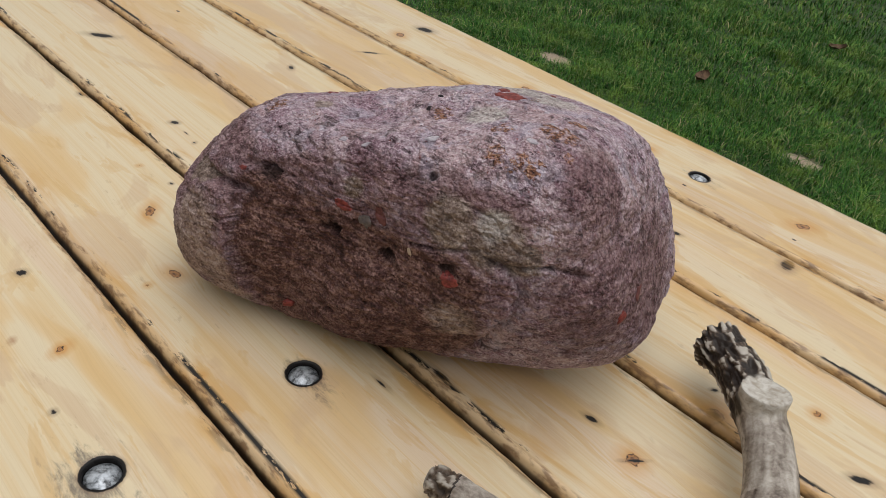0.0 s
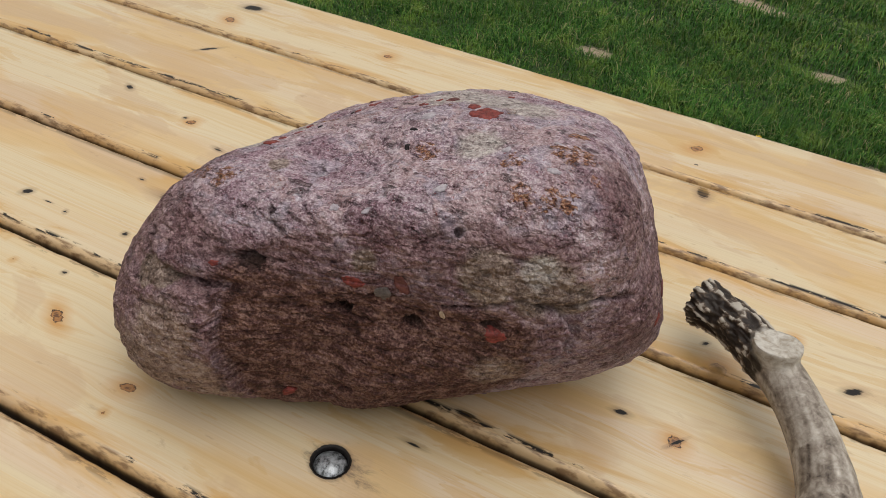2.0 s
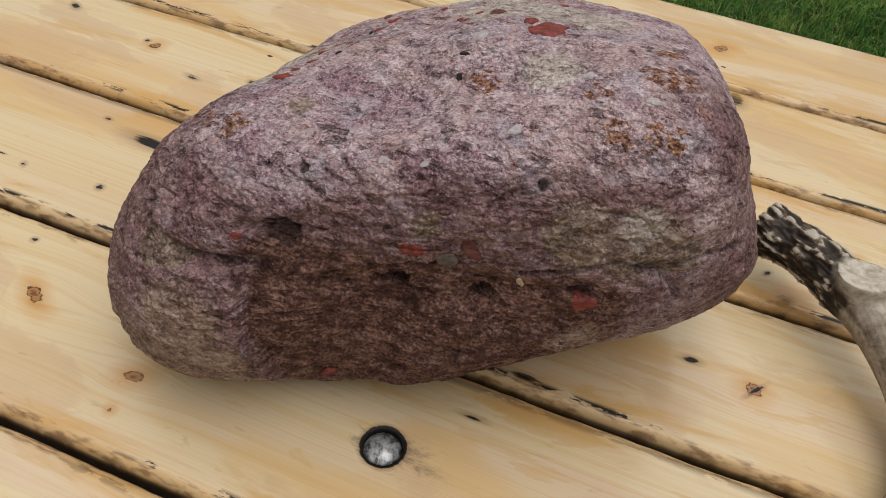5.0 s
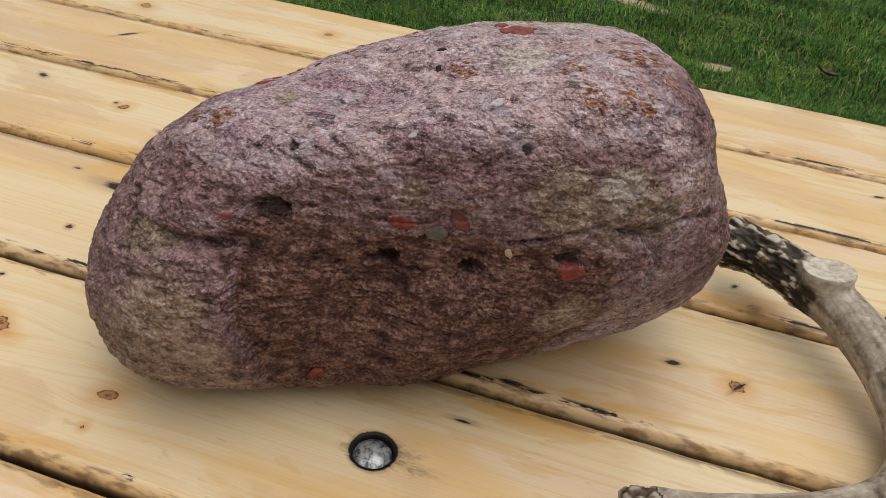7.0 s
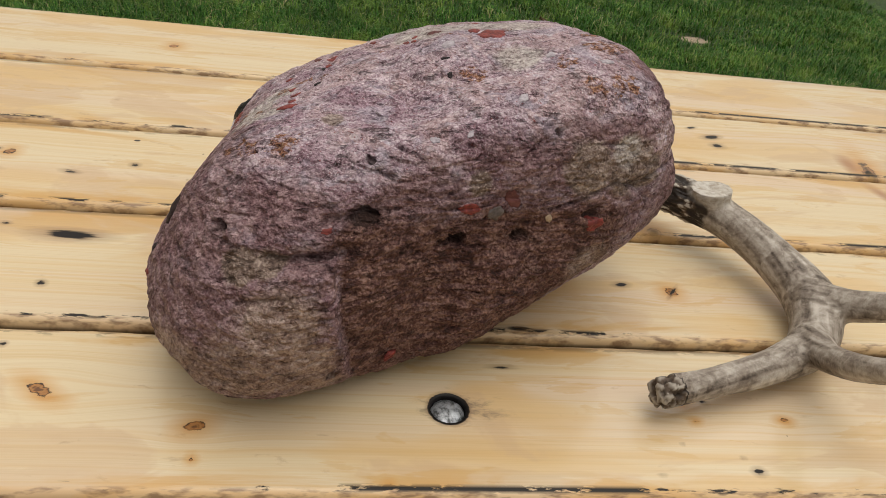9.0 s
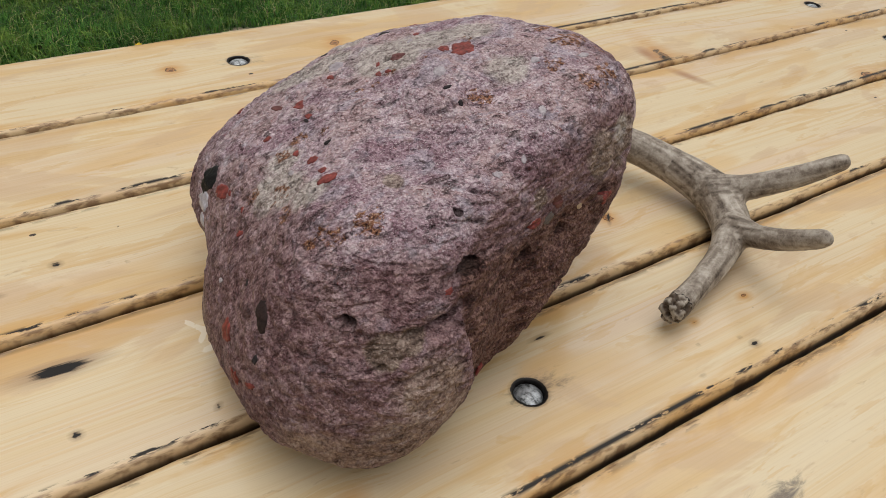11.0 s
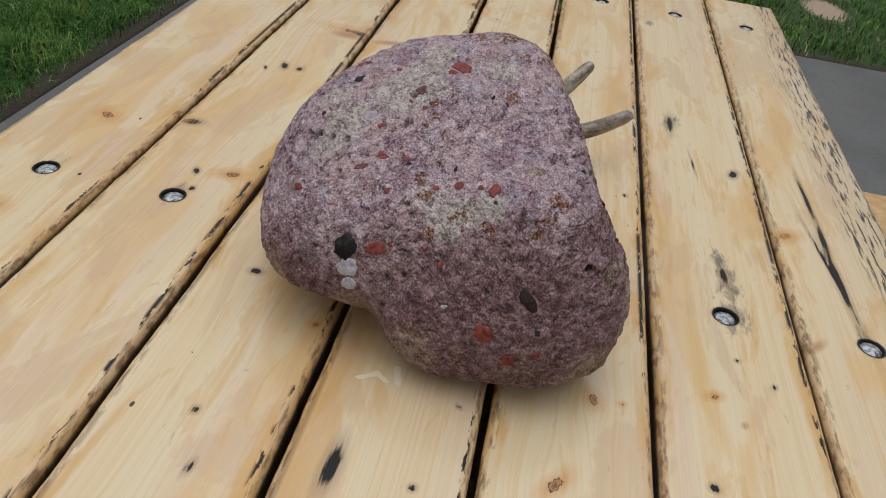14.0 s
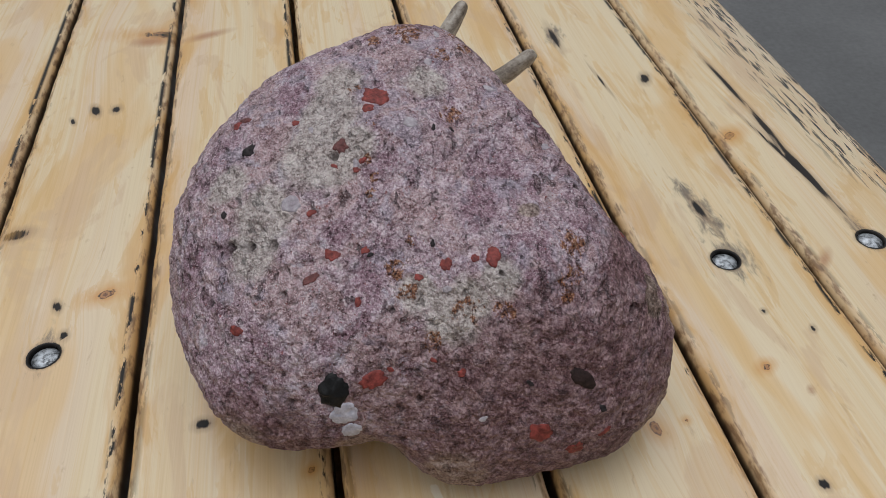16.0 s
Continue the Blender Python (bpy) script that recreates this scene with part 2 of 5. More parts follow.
tone = math_(n, l, "ADD", math_(n, l, "ADD", math_(n, l, "MULTIPLY", mottle, 0.42), math_(n, l, "MULTIPLY", grit, 0.34)), math_(n, l, "ADD", math_(n, l, "MULTIPLY", flow, 0.10), math_(n, l, "MULTIPLY", chipc, 0.14)))
tone = math_(n, l, "MULTIPLY_ADD", math_(n, l, "SUBTRACT", tone, 0.475), 1.18, 0.475)
col = ramp(n, l, tone, [(0.365, (0.053, 0.027, 0.032)), (0.42, (0.231, 0.142, 0.158)), (0.48, (0.367, 0.255, 0.275)), (0.54, (0.488, 0.370, 0.383)), (0.60, (0.693, 0.572, 0.578))])
zone = noise_(n, l, obj, 20.0, 5.0, 0.62, 0.8)
col = mixc(n, l, ramp(n, l, zone, [(0.50, (0, 0, 0)), (0.56, (0.75, 0.75, 0.75))]), col, ramp(n, l, tone, [(0.38, (0.179, 0.099, 0.089)), (0.48, (0.418, 0.277, 0.265)), (0.60, (0.567, 0.429, 0.405))]))
col = mixc(n, l, ramp(n, l, zone, [(0.40, (0.85, 0.85, 0.85)), (0.48, (0, 0, 0))]), col, ramp(n, l, tone, [(0.38, (0.075, 0.033, 0.041)), (0.48, (0.253, 0.141, 0.168)), (0.60, (0.433, 0.297, 0.330))]))
zone2 = noise_(n, l, nd(n, l, "ShaderNodeVectorMath", {0: obj, 1: (3.0, 1.0, 7.0)}, operation="ADD").outputs[0], 42.0, 5.0, 0.62, 0.7)
col = mixc(n, l, ramp(n, l, zone2, [(0.54, (0, 0, 0)), (0.61, (0.8, 0.8, 0.8))]), col, ramp(n, l, tone, [(0.40, (0.224, 0.178, 0.206)), (0.59, (0.537, 0.452, 0.490))]))
# grains of other stone, soft-edged
cell = nd(n, l, "ShaderNodeSeparateColor", {0: va.outputs["Color"]})
grains = ramp(n, l, cell.outputs[0], [(0.0, (0.071, 0.040, 0.046)), (0.10, (0.213, 0.127, 0.131)), (0.35, (0.327, 0.248, 0.255)), (0.62, (0.398, 0.281, 0.249)), (0.80, (0.327, 0.295, 0.328)), (0.92, (0.497, 0.442, 0.419))])
grains.node.color_ramp.interpolation = "CONSTANT"
soft = math_(n, l, "MULTIPLY", ramp(n, l, cell.outputs[1], [(0.55, (0, 0, 0)), (1.0, (0.55, 0.55, 0.55))]), ramp(n, l, va.outputs["Distance"], [(0.25, (1, 1, 1)), (0.6, (0, 0, 0))]))
col = mixc(n, l, soft, col, grains)
# sparse dark and red specks
tiny = nd(n, l, "ShaderNodeSeparateColor", {0: vb.outputs["Color"]})
near_heart = ramp(n, l, vb.outputs["Distance"], [(0.2, (1, 1, 1)), (0.45, (0, 0, 0))])
somewhere = ramp(n, l, mid, [(0.50, (0, 0, 0)), (0.60, (1, 1, 1))])
dots = math_(n, l, "MULTIPLY", math_(n, l, "MULTIPLY", ramp(n, l, tiny.outputs[0], [(0.0, (0.9, 0.9, 0.9)), (0.24, (0.75, 0.75, 0.75)), (0.245, (0, 0, 0))]), near_heart), somewhere)
col = mixc(n, l, dots, col, (0.022, 0.013, 0.014))
flecks = math_(n, l, "MULTIPLY", math_(n, l, "MULTIPLY", ramp(n, l, tiny.outputs[1], [(0.84, (0, 0, 0)), (0.85, (0.7, 0.7, 0.7))]), near_heart), ramp(n, l, flow, [(0.46, (0, 0, 0)), (0.56, (1, 1, 1))]))
col = mixc(n, l, flecks, col, (0.70, 0.64, 0.62))
reds = math_(n, l, "MULTIPLY", ramp(n, l, tiny.outputs[2], [(0.945, (0, 0, 0)), (0.95, (0.8, 0.8, 0.8))]), near_heart)
col = mixc(n, l, reds, col, (0.24, 0.05, 0.04))
# soft milky crystals, and small cavities with painted-in shade, drawn out along the rock
milk = noise_(n, l, nd(n, l, "ShaderNodeVectorMath", {0: drawn, 1: (1.0, 5.0, 2.0)}, operation="ADD").outputs[0], 85.0, 4.0, 0.6, 0.3)
col = mixc(n, l, ramp(n, l, milk, [(0.60, (0, 0, 0)), (0.70, (0.75, 0.75, 0.75))]), col, ramp(n, l, grit, [(0.35, (0.40, 0.35, 0.38)), (0.65, (0.66, 0.61, 0.64))]))
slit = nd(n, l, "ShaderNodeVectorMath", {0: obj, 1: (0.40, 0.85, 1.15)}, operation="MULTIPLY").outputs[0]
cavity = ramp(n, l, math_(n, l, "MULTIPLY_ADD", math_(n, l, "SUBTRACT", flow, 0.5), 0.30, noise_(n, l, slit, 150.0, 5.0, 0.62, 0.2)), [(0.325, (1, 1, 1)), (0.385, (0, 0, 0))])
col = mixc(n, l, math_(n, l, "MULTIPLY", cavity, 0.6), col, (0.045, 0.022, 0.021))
pepper = ramp(n, l, noise_(n, l, obj, 900.0, 2.0, 0.6), [(0.57, (0, 0, 0)), (0.66, (0.7, 0.7, 0.7))])
col = mixc(n, l, pepper, col, (0.66, 0.57, 0.55))
rust_a, olive_a, pale_a, crust_a, pit_a, plum_shade_a = (attr(n, l, a) for a in ("rust", "olive", "pale", "crust", "pit", "plum_shade"))


def ragged(fac, spread, lo, hi, most):
    return ramp(n, l, math_(n, l, "ADD", fac, math_(n, l, "MULTIPLY", math_(n, l, "SUBTRACT", mid, 0.5), spread)), [(lo, (0, 0, 0)), (hi, (most, most, most))])


# plum stone, and the shade of the low faces put into its colour
col = mixc(n, l, ragged(plum_shade_a, 1.2, 0.25, 0.80, 0.85), col, ramp(n, l, tone, [(0.36, (0.040, 0.015, 0.015)), (0.48, (0.142, 0.066, 0.065)), (0.62, (0.34, 0.21, 0.195))]))
# brown crust of the broken face; part of its darkness is painted shade
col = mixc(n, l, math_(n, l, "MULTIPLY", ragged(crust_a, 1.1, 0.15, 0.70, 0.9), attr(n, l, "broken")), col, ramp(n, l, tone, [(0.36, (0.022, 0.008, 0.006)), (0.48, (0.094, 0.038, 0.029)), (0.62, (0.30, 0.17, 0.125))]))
col = mixc(n, l, ragged(attr(n, l, "tan"), 0.9, 0.25, 0.75, 0.8), col, ramp(n, l, tone, [(0.36, (0.085, 0.045, 0.034)), (0.48, (0.30, 0.207, 0.158)), (0.62, (0.52, 0.41, 0.325))]))
col = mixc(n, l, ragged(olive_a, 0.8, 0.30, 0.60, 0.8), col, ramp(n, l, tone, [(0.36, (0.080, 0.052, 0.038)), (0.48, (0.20, 0.143, 0.102)), (0.62, (0.44, 0.355, 0.27))]))
col = mixc(n, l, ragged(pale_a, 0.9, 0.25, 0.70, 0.85), col, ramp(n, l, tone, [(0.38, (0.195, 0.150, 0.130)), (0.48, (0.450, 0.392, 0.338)), (0.60, (0.64, 0.58, 0.505))]))
rdots = math_(n, l, "ADD", math_(n, l, "MULTIPLY", noise_(n, l, drawn, 210.0, 5.0, 0.7, 0.3), 0.7), math_(n, l, "MULTIPLY", mid, 0.3))
rmask = ramp(n, l, math_(n, l, "MULTIPLY_ADD", math_(n, l, "SUBTRACT", rust_a, 1.0), 0.22, rdots), [(0.47, (0, 0, 0)), (0.53, (0.95, 0.95, 0.95))])
col = mixc(n, l, rmask, col, ramp(n, l, grit, [(0.36, (0.028, 0.010, 0.008)), (0.47, (0.17, 0.062, 0.028)), (0.56, (0.30, 0.12, 0.050)), (0.66, (0.46, 0.29, 0.18))]))
# pits, cracks and slits darkened inside: their shade put into the colour
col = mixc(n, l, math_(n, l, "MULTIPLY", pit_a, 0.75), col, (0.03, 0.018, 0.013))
col = mixc(n, l, 1.0, col, (0.96, 0.965, 1.05), "MULTIPLY")
# fine dark mottling, the shade of small crevices put into the colour
crevice_shade = math_(n, l, "ADD", math_(n, l, "MULTIPLY", noise_(n, l, obj, 150.0, 5.0, 0.7, 1.2), 0.6), math_(n, l, "MULTIPLY", small, 0.4))
col = mixc(n, l, ramp(n, l, crevice_shade, [(0.36, (0.6, 0.6, 0.6)), (0.42, (0, 0, 0))]), col, (0.055, 0.030, 0.027))
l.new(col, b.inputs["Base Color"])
b.inputs["Specular IOR Level"].default_value = 0.3
l.new(ramp(n, l, small, [(0.3, (0.5, 0.5, 0.5)), (0.7, (0.85, 0.85, 0.85))]), b.inputs["Roughness"])
bend = nd(n, l, "ShaderNodeVectorMath", {0: nd(n, l, "ShaderNodeTexNoise", {"Vector": obj, "Scale": 240.0, "Detail": 2.0, "Roughness": 0.5}).outputs["Color"], "Scale": 0.005}, operation="SCALE").outputs[0]
gobj = nd(n, l, "ShaderNodeVectorMath", {0: obj, 1: bend}, operation="ADD").outputs[0]
g_big = nd(n, l, "ShaderNodeTexVoronoi", {"Vector": gobj, "Scale": 140.0}).outputs["Distance"]
g_small = nd(n, l, "ShaderNodeTexVoronoi", {"Vector": gobj, "Scale": 400.0}).outputs["Distance"]
b1 = noise_(n, l, drawn, 55.0, 3.0, 0.5, 0.3)
b2 = noise_(n, l, drawn, 230.0, 3.0, 0.55, 0.2)
h = math_(n, l, "MULTIPLY_ADD", b1, 2.2, math_(n, l, "MULTIPLY", b2, 0.9))
h = math_(n, l, "SUBTRACT", h, math_(n, l, "ADD", math_(n, l, "MULTIPLY", g_big, 0.62), math_(n, l, "MULTIPLY", g_small, 0.22)))
h = math_(n, l, "SUBTRACT", h, math_(n, l, "MULTIPLY", cavity, 0.7))
bump_(n, l, b, h, 1.0, 0.0050)


def stone(name, dark, light, rough=0.5, scale=300.0):
    m, nn, ll, bb = mat(name)
    o = nd(nn, ll, "ShaderNodeTexCoord").outputs["Object"]
    f = noise_(nn, ll, o, scale, 5.0, 0.65)
    ll.new(ramp(nn, ll, f, [(0.35, dark), (0.65, light)]), bb.inputs["Base Color"])
    bb.inputs["Roughness"].default_value = rough
    bb.inputs["Specular IOR Level"].default_value = 0.25
    bump_(nn, ll, bb, f, 0.6, 0.001)
    return m


PEBBLE = {
    "red": stone("red_jasper", (0.10, 0.022, 0.021), (0.30, 0.062, 0.052)),
    "dred": stone("maroon_jasper", (0.09, 0.03, 0.03), (0.19, 0.07, 0.065)),
    "black": stone("black_chert", (0.003, 0.003, 0.004), (0.010, 0.010, 0.011), 0.4),
    "brown": stone("dark_brown_chert", (0.014, 0.008, 0.008), (0.042, 0.024, 0.023), 0.7),
    "white": stone("white_quartz", (0.32, 0.28, 0.31), (0.50, 0.46, 0.50), 0.6),
    "milky": stone("milky_quartz", (0.36, 0.35, 0.42), (0.58, 0.57, 0.65), 0.3),
    "grey": stone("grey_quartz", (0.26, 0.22, 0.25), (0.44, 0.40, 0.44), 0.45),
    "cream": stone("cream_feldspar", (0.40, 0.30, 0.22), (0.55, 0.43, 0.33), 0.5),
    "slate": stone("dark_grey_quartz", (0.085, 0.07, 0.068), (0.17, 0.145, 0.14), 0.4),
    "dark": stone("dark_grain", (0.012, 0.01, 0.011), (0.04, 0.03, 0.033), 0.6),
}

# antler: grey-brown bone, dark furrows and white ridges near the burr
antler_mat, n, l, b = mat("antler_bone")
obj = nd(n, l, "ShaderNodeTexCoord").outputs["Object"]
a1 = noise_(n, l, obj, 38.0, 4.0, 0.6, 0.8)
a2 = noise_(n, l, obj, 170.0, 5.0, 0.65, 0.6)
col = ramp(n, l, math_(n, l, "ADD", math_(n, l, "MULTIPLY", attr(n, l, "streak"), 0.26), math_(n, l, "MULTIPLY", math_(n, l, "ADD", a1, a2), 0.32)), [(0.31, (0.06, 0.043, 0.033)), (0.42, (0.24, 0.20, 0.165)), (0.52, (0.43, 0.385, 0.335)), (0.65, (0.65, 0.605, 0.55))])
ridge, face = attr(n, l, "ridge"), attr(n, l, "cut")
col = mixc(n, l, ramp(n, l, ridge, [(0.02, (0, 0, 0)), (0.12, (0.95, 0.95, 0.95))]), col, ramp(n, l, ridge, [(0.52, (0.016, 0.010, 0.008)), (0.66, (0.10, 0.068, 0.046)), (0.80, (0.50, 0.46, 0.40))]))
col = mixc(n, l, face, col, ramp(n, l, a2, [(0.35, (0.36, 0.31, 0.25)), (0.6, (0.60, 0.57, 0.52))]))
l.new(col, b.inputs["Base Color"])
b.inputs["Roughness"].default_value = 0.5
b.inputs["Specular IOR Level"].default_value = 0.3
bump_(n, l, b, a2, 0.5, 0.0009)

# bolts, concrete, soil, grass
steel, n, l, b = mat("zinc_plated_steel")
obj = nd(n, l, "ShaderNodeTexCoord").outputs["Object"]
s1 = noise_(n, l, obj, 190.0, 4.0, 0.6)
l.new(ramp(n, l, s1, [(0.38, (0.10, 0.105, 0.11)), (0.47, (0.34, 0.36, 0.385)), (0.60, (0.56, 0.59, 0.63))]), b.inputs["Base Color"])
b.inputs["Metallic"].default_value = 0.65
l.new(ramp(n, l, s1, [(0.3, (0.6, 0.6, 0.6)), (0.7, (0.38, 0.38, 0.38))]), b.inputs["Roughness"])

concrete, n, l, b = mat("concrete")
obj = nd(n, l, "ShaderNodeTexCoord").outputs["Object"]
c1 = noise_(n, l, obj, 1.3, 5.0, 0.6)
c2 = noise_(n, l, obj, 60.0, 4.0, 0.6)
l.new(ramp(n, l, math_(n, l, "ADD", math_(n, l, "MULTIPLY", c1, 0.7), math_(n, l, "MULTIPLY", c2, 0.3)), [(0.3, (0.058, 0.059, 0.061)), (0.7, (0.14, 0.142, 0.146))]), b.inputs["Base Color"])
b.inputs["Roughness"].default_value = 0.75
bump_(n, l, b, c2, 0.3, 0.003)

soil, n, l, b = mat("turf_soil")
obj = nd(n, l, "ShaderNodeTexCoord").outputs["Object"]
g1 = noise_(n, l, obj, 1.6, 4.0, 0.6)
g2 = noise_(n, l, obj, 45.0, 5.0, 0.7)
bare = attr(n, l, "bare")
col = mixc(n, l, ramp(n, l, g2, [(0.4, (0, 0, 0)), (0.65, (1, 1, 1))]), (0.020, 0.042, 0.010), (0.055, 0.10, 0.024))
col = mixc(n, l, ramp(n, l, math_(n, l, "ADD", bare, math_(n, l, "MULTIPLY", math_(n, l, "SUBTRACT", g2, 0.5), 0.8)), [(0.35, (0, 0, 0)), (0.6, (1, 1, 1))]), col, (0.40, 0.31, 0.23))
col = mixc(n, l, ramp(n, l, math_(n, l, "MULTIPLY_ADD", math_(n, l, "SUBTRACT", g2, 0.5), 0.8, attr(n, l, "verge")), [(0.3, (0, 0, 0)), (0.6, (0.9, 0.9, 0.9))]), col, (0.045, 0.033, 0.025))
l.new(col, b.inputs["Base Color"])
b.inputs["Roughness"].default_value = 0.95
bump_(n, l, b, g2, 0.8, 0.02)

grass_mat, n, l, b = mat("grass_blades")
isl = nd(n, l, "ShaderNodeNewGeometry").outputs["Random Per Island"]
obj = nd(n, l, "ShaderNodeTexCoord").outputs["Object"]
g1 = noise_(n, l, obj, 2.2, 4.0, 0.65)
col = ramp(n, l, isl, [(0.0, (0.012, 0.044, 0.006)), (0.40, (0.033, 0.125, 0.018)), (0.75, (0.088, 0.24, 0.035)), (0.92, (0.22, 0.33, 0.06)), (0.97, (0.40, 0.34, 0.19))])
col = mixc(n, l, ramp(n, l, g1, [(0.42, (0, 0, 0)), (0.68, (0.7, 0.7, 0.7))]), col, (0.020, 0.070, 0.008))
g3 = noise_(n, l, obj, 6.5, 4.0, 0.7)
col = mixc(n, l, ramp(n, l, g3, [(0.52, (0, 0, 0)), (0.66, (0.6, 0.6, 0.6))]), col, (0.21, 0.31, 0.05))
l.new(col, b.inputs["Base Color"])
b.inputs["Specular IOR Level"].default_value = 0.15
b.inputs["Roughness"].default_value = 0.6


# ---- helpers for building ----
def mesh_object(name, verts, faces, material, parent=None, label="", smooth=True):
    me = bpy.data.meshes.new(name)
    me.from_pydata([tuple(v) for v in verts], [], [tuple(f) for f in faces])
    me.materials.append(material)
    if smooth:
        me.polygons.foreach_set("use_smooth", [True] * len(me.polygons))
    me.update()
    ob = new(name, me)
    ob.parent = parent
    return tagged(ob, label)


def part(name, bm, material, parent=None, label="", smooth=True):
    me = bpy.data.meshes.new(name)
    bm.to_mesh(me)
    bm.free()
    me.materials.append(material)
    if smooth:
        me.polygons.foreach_set("use_smooth", [True] * len(me.polygons))
    ob = new(name, me)
    ob.parent = parent
    return tagged(ob, label)


def give(me, name, values):
    """A float attribute, one value for each vertex."""
    me.attributes.new(name, "FLOAT", "POINT").data.foreach_set("value", np.asarray(values, dtype=np.float32))


def box(bm, x0, x1, y0, y1, z0, z1, bevel=0.0):
    made = bmesh.ops.create_cube(bm, size=1)["verts"]
    for v in made:
        v.co = ((x0 + x1) / 2 + v.co.x * (x1 - x0), (y0 + y1) / 2 + v.co.y * (y1 - y0), (z0 + z1) / 2 + v.co.z * (z1 - z0))
    if bevel:
        edges = list({e for v in made for e in v.link_edges})
        bmesh.ops.bevel(bm, geom=edges, offset=bevel, segments=2, affect="EDGES")


def sphere_dirs(count, turn=0.0):
    """Evenly spread unit vectors."""
    i = np.arange(count)
    z = 1 - (2 * i + 1) / count
    a = i * 2.399963 + turn
    return np.stack([np.sqrt(1 - z * z) * np.cos(a), np.sqrt(1 - z * z) * np.sin(a), z], 1)


# ---- the ground: concrete pad and lawn ----
PAD_Y, PAD_X = 1.63, 3.47
SAND = [(-1.75, 2.63, 0.10, 0.07), (0.0, 4.0, 0.16, 0.07), (0.14, 3.92, 0.13, 0.06), (0.5, 2.3, 0.13, 0.07), (1.9, 2.56, 0.17, 0.09), (0.47, 3.18, 0.10, 0.06), (1.82, 3.41, 0.1, 0.06), (0.66, 2.36, 0.07, 0.05), (-0.5, 2.75, 0.10, 0.06), (4.5, -1.7, 0.25, 0.15)]


def bareness(x, y):
    v = np.zeros_like(x)
    for sx, sy, rx, ry in SAND:
        v = np.maximum(v, np.exp(-((x - sx) / rx) ** 2 - ((y - sy) / ry) ** 2))
    return v


xs = np.concatenate([[-300, -60, -20], np.arange(-5, 9, 0.05), [20, 60, 300]])
ys = np.concatenate([[-300, -60, -20, -9], np.arange(-4, 8, 0.05), [20, 60, 300]])
gx, gy = np.meshgrid(xs, ys, indexing="ij")
gz = np.full(gx.shape, GROUND - 0.012)
inside = (gx < PAD_X) & (gy < PAD_Y)
gz[inside] = GROUND - 0.2
w = len(ys)
faces = [(i * w + j, (i + 1) * w + j, (i + 1) * w + j + 1, i * w + j + 1) for i in range(len(xs) - 1) for j in range(w - 1)]
ground = mesh_object("ground", np.stack([gx.ravel(), gy.ravel(), gz.ravel()], 1), faces, soil)
give(ground.data, "bare", bareness(gx.ravel(), gy.ravel()))
out = np.maximum(gx.ravel() - PAD_X, gy.ravel() - PAD_Y)
give(ground.data, "verge", np.exp(-(np.maximum(out, 0) / 0.11) ** 2))
tagged(ground, "lawn soil with bare sandy patches", "ground", kind="structure")
bm = bmesh.new()
box(bm, -9, PAD_X, -9, PAD_Y, GROUND - 0.12, GROUND, 0.008)
tagged(part("pavement", bm, concrete, smooth=False), "smooth grey concrete pad under the table", "concrete pad", kind="structure")

# grass: single blades, thinner far off and on the bare patches
rng = np.random.default_rng(5)


def blades(count, x0, x1, y0, y1, tall, wide):
    x, y = rng.uniform(x0, x1, count), rng.uniform(y0, y1, count)
    keep = ((x > PAD_X + 0.03) | (y > PAD_Y + 0.03)) & (rng.random(count) > bareness(x, y) * 1.4)
    strip = np.minimum(np.where(y > PAD_Y, y - PAD_Y, 9), np.where(x > PAD_X, x - PAD_X, 9))
    keep &= rng.random(count) < np.clip((strip - 0.04) * 9, 0.03, 1)
    return np.stack([x[keep], y[keep], np.full(keep.sum(), tall), np.full(keep.sum(), wide)], 1)


turf = np.concatenate([blades(125000, -2.6, 2.6, PAD_Y, 3.2, 0.05, 0.0032), blades(90000, -3.2, 3.6, 3.2, 5.0, 0.055, 0.0045), blades(45000, -4.5, 4.5, 5.0, 8.0, 0.06, 0.008), blades(50000, 2.6, 6.0, PAD_Y, 4.5, 0.055, 0.0045), blades(50000, PAD_X, 7.0, -4.0, PAD_Y, 0.055, 0.005), blades(30000, -6.0, -2.6, PAD_Y, 6.0, 0.055, 0.008)])
cnt = len(turf)
clump = np.array([noise.noise((px * 3.1, py * 3.1, 0.0)) for px, py in turf[:, :2]])
tall = turf[:, 2] * rng.uniform(0.4, 1.1, cnt) * (1 + 0.9 * clump)
wide = turf[:, 3] * rng.uniform(0.7, 1.3, cnt)
ang, lean = rng.uniform(0, 6.283, cnt), rng.uniform(0.3, 1.5, cnt)
dx, dy = np.cos(ang), np.sin(ang)
base = np.stack([turf[:, 0], turf[:, 1], np.full(cnt, GROUND - 0.014)], 1)
across = np.stack([-dy, dx, np.zeros(cnt)], 1) * wide[:, None] / 2
m1 = base + np.stack([dx * tall * lean * 0.3, dy * tall * lean * 0.3, tall * 0.6], 1)
tip = base + np.stack([dx * tall * lean, dy * tall * lean, tall * (1 - 0.25 * lean)], 1)
vv = np.stack([base - across, base + across, m1 - across * 0.8, m1 + across * 0.8, tip], 1).reshape(-1, 3)
ii = (np.arange(cnt) * 5)[:, None]
tris = np.concatenate([ii + [0, 1, 3], ii + [0, 3, 2], ii + [2, 3, 4]], 1).reshape(-1)
me = bpy.data.meshes.new("grass")
me.vertices.add(len(vv))
me.vertices.foreach_set("co", vv.ravel().astype(np.float32))
me.loops.add(len(tris))
me.loops.foreach_set("vertex_index", tris.astype(np.int32))
me.polygons.add(len(tris) // 3)
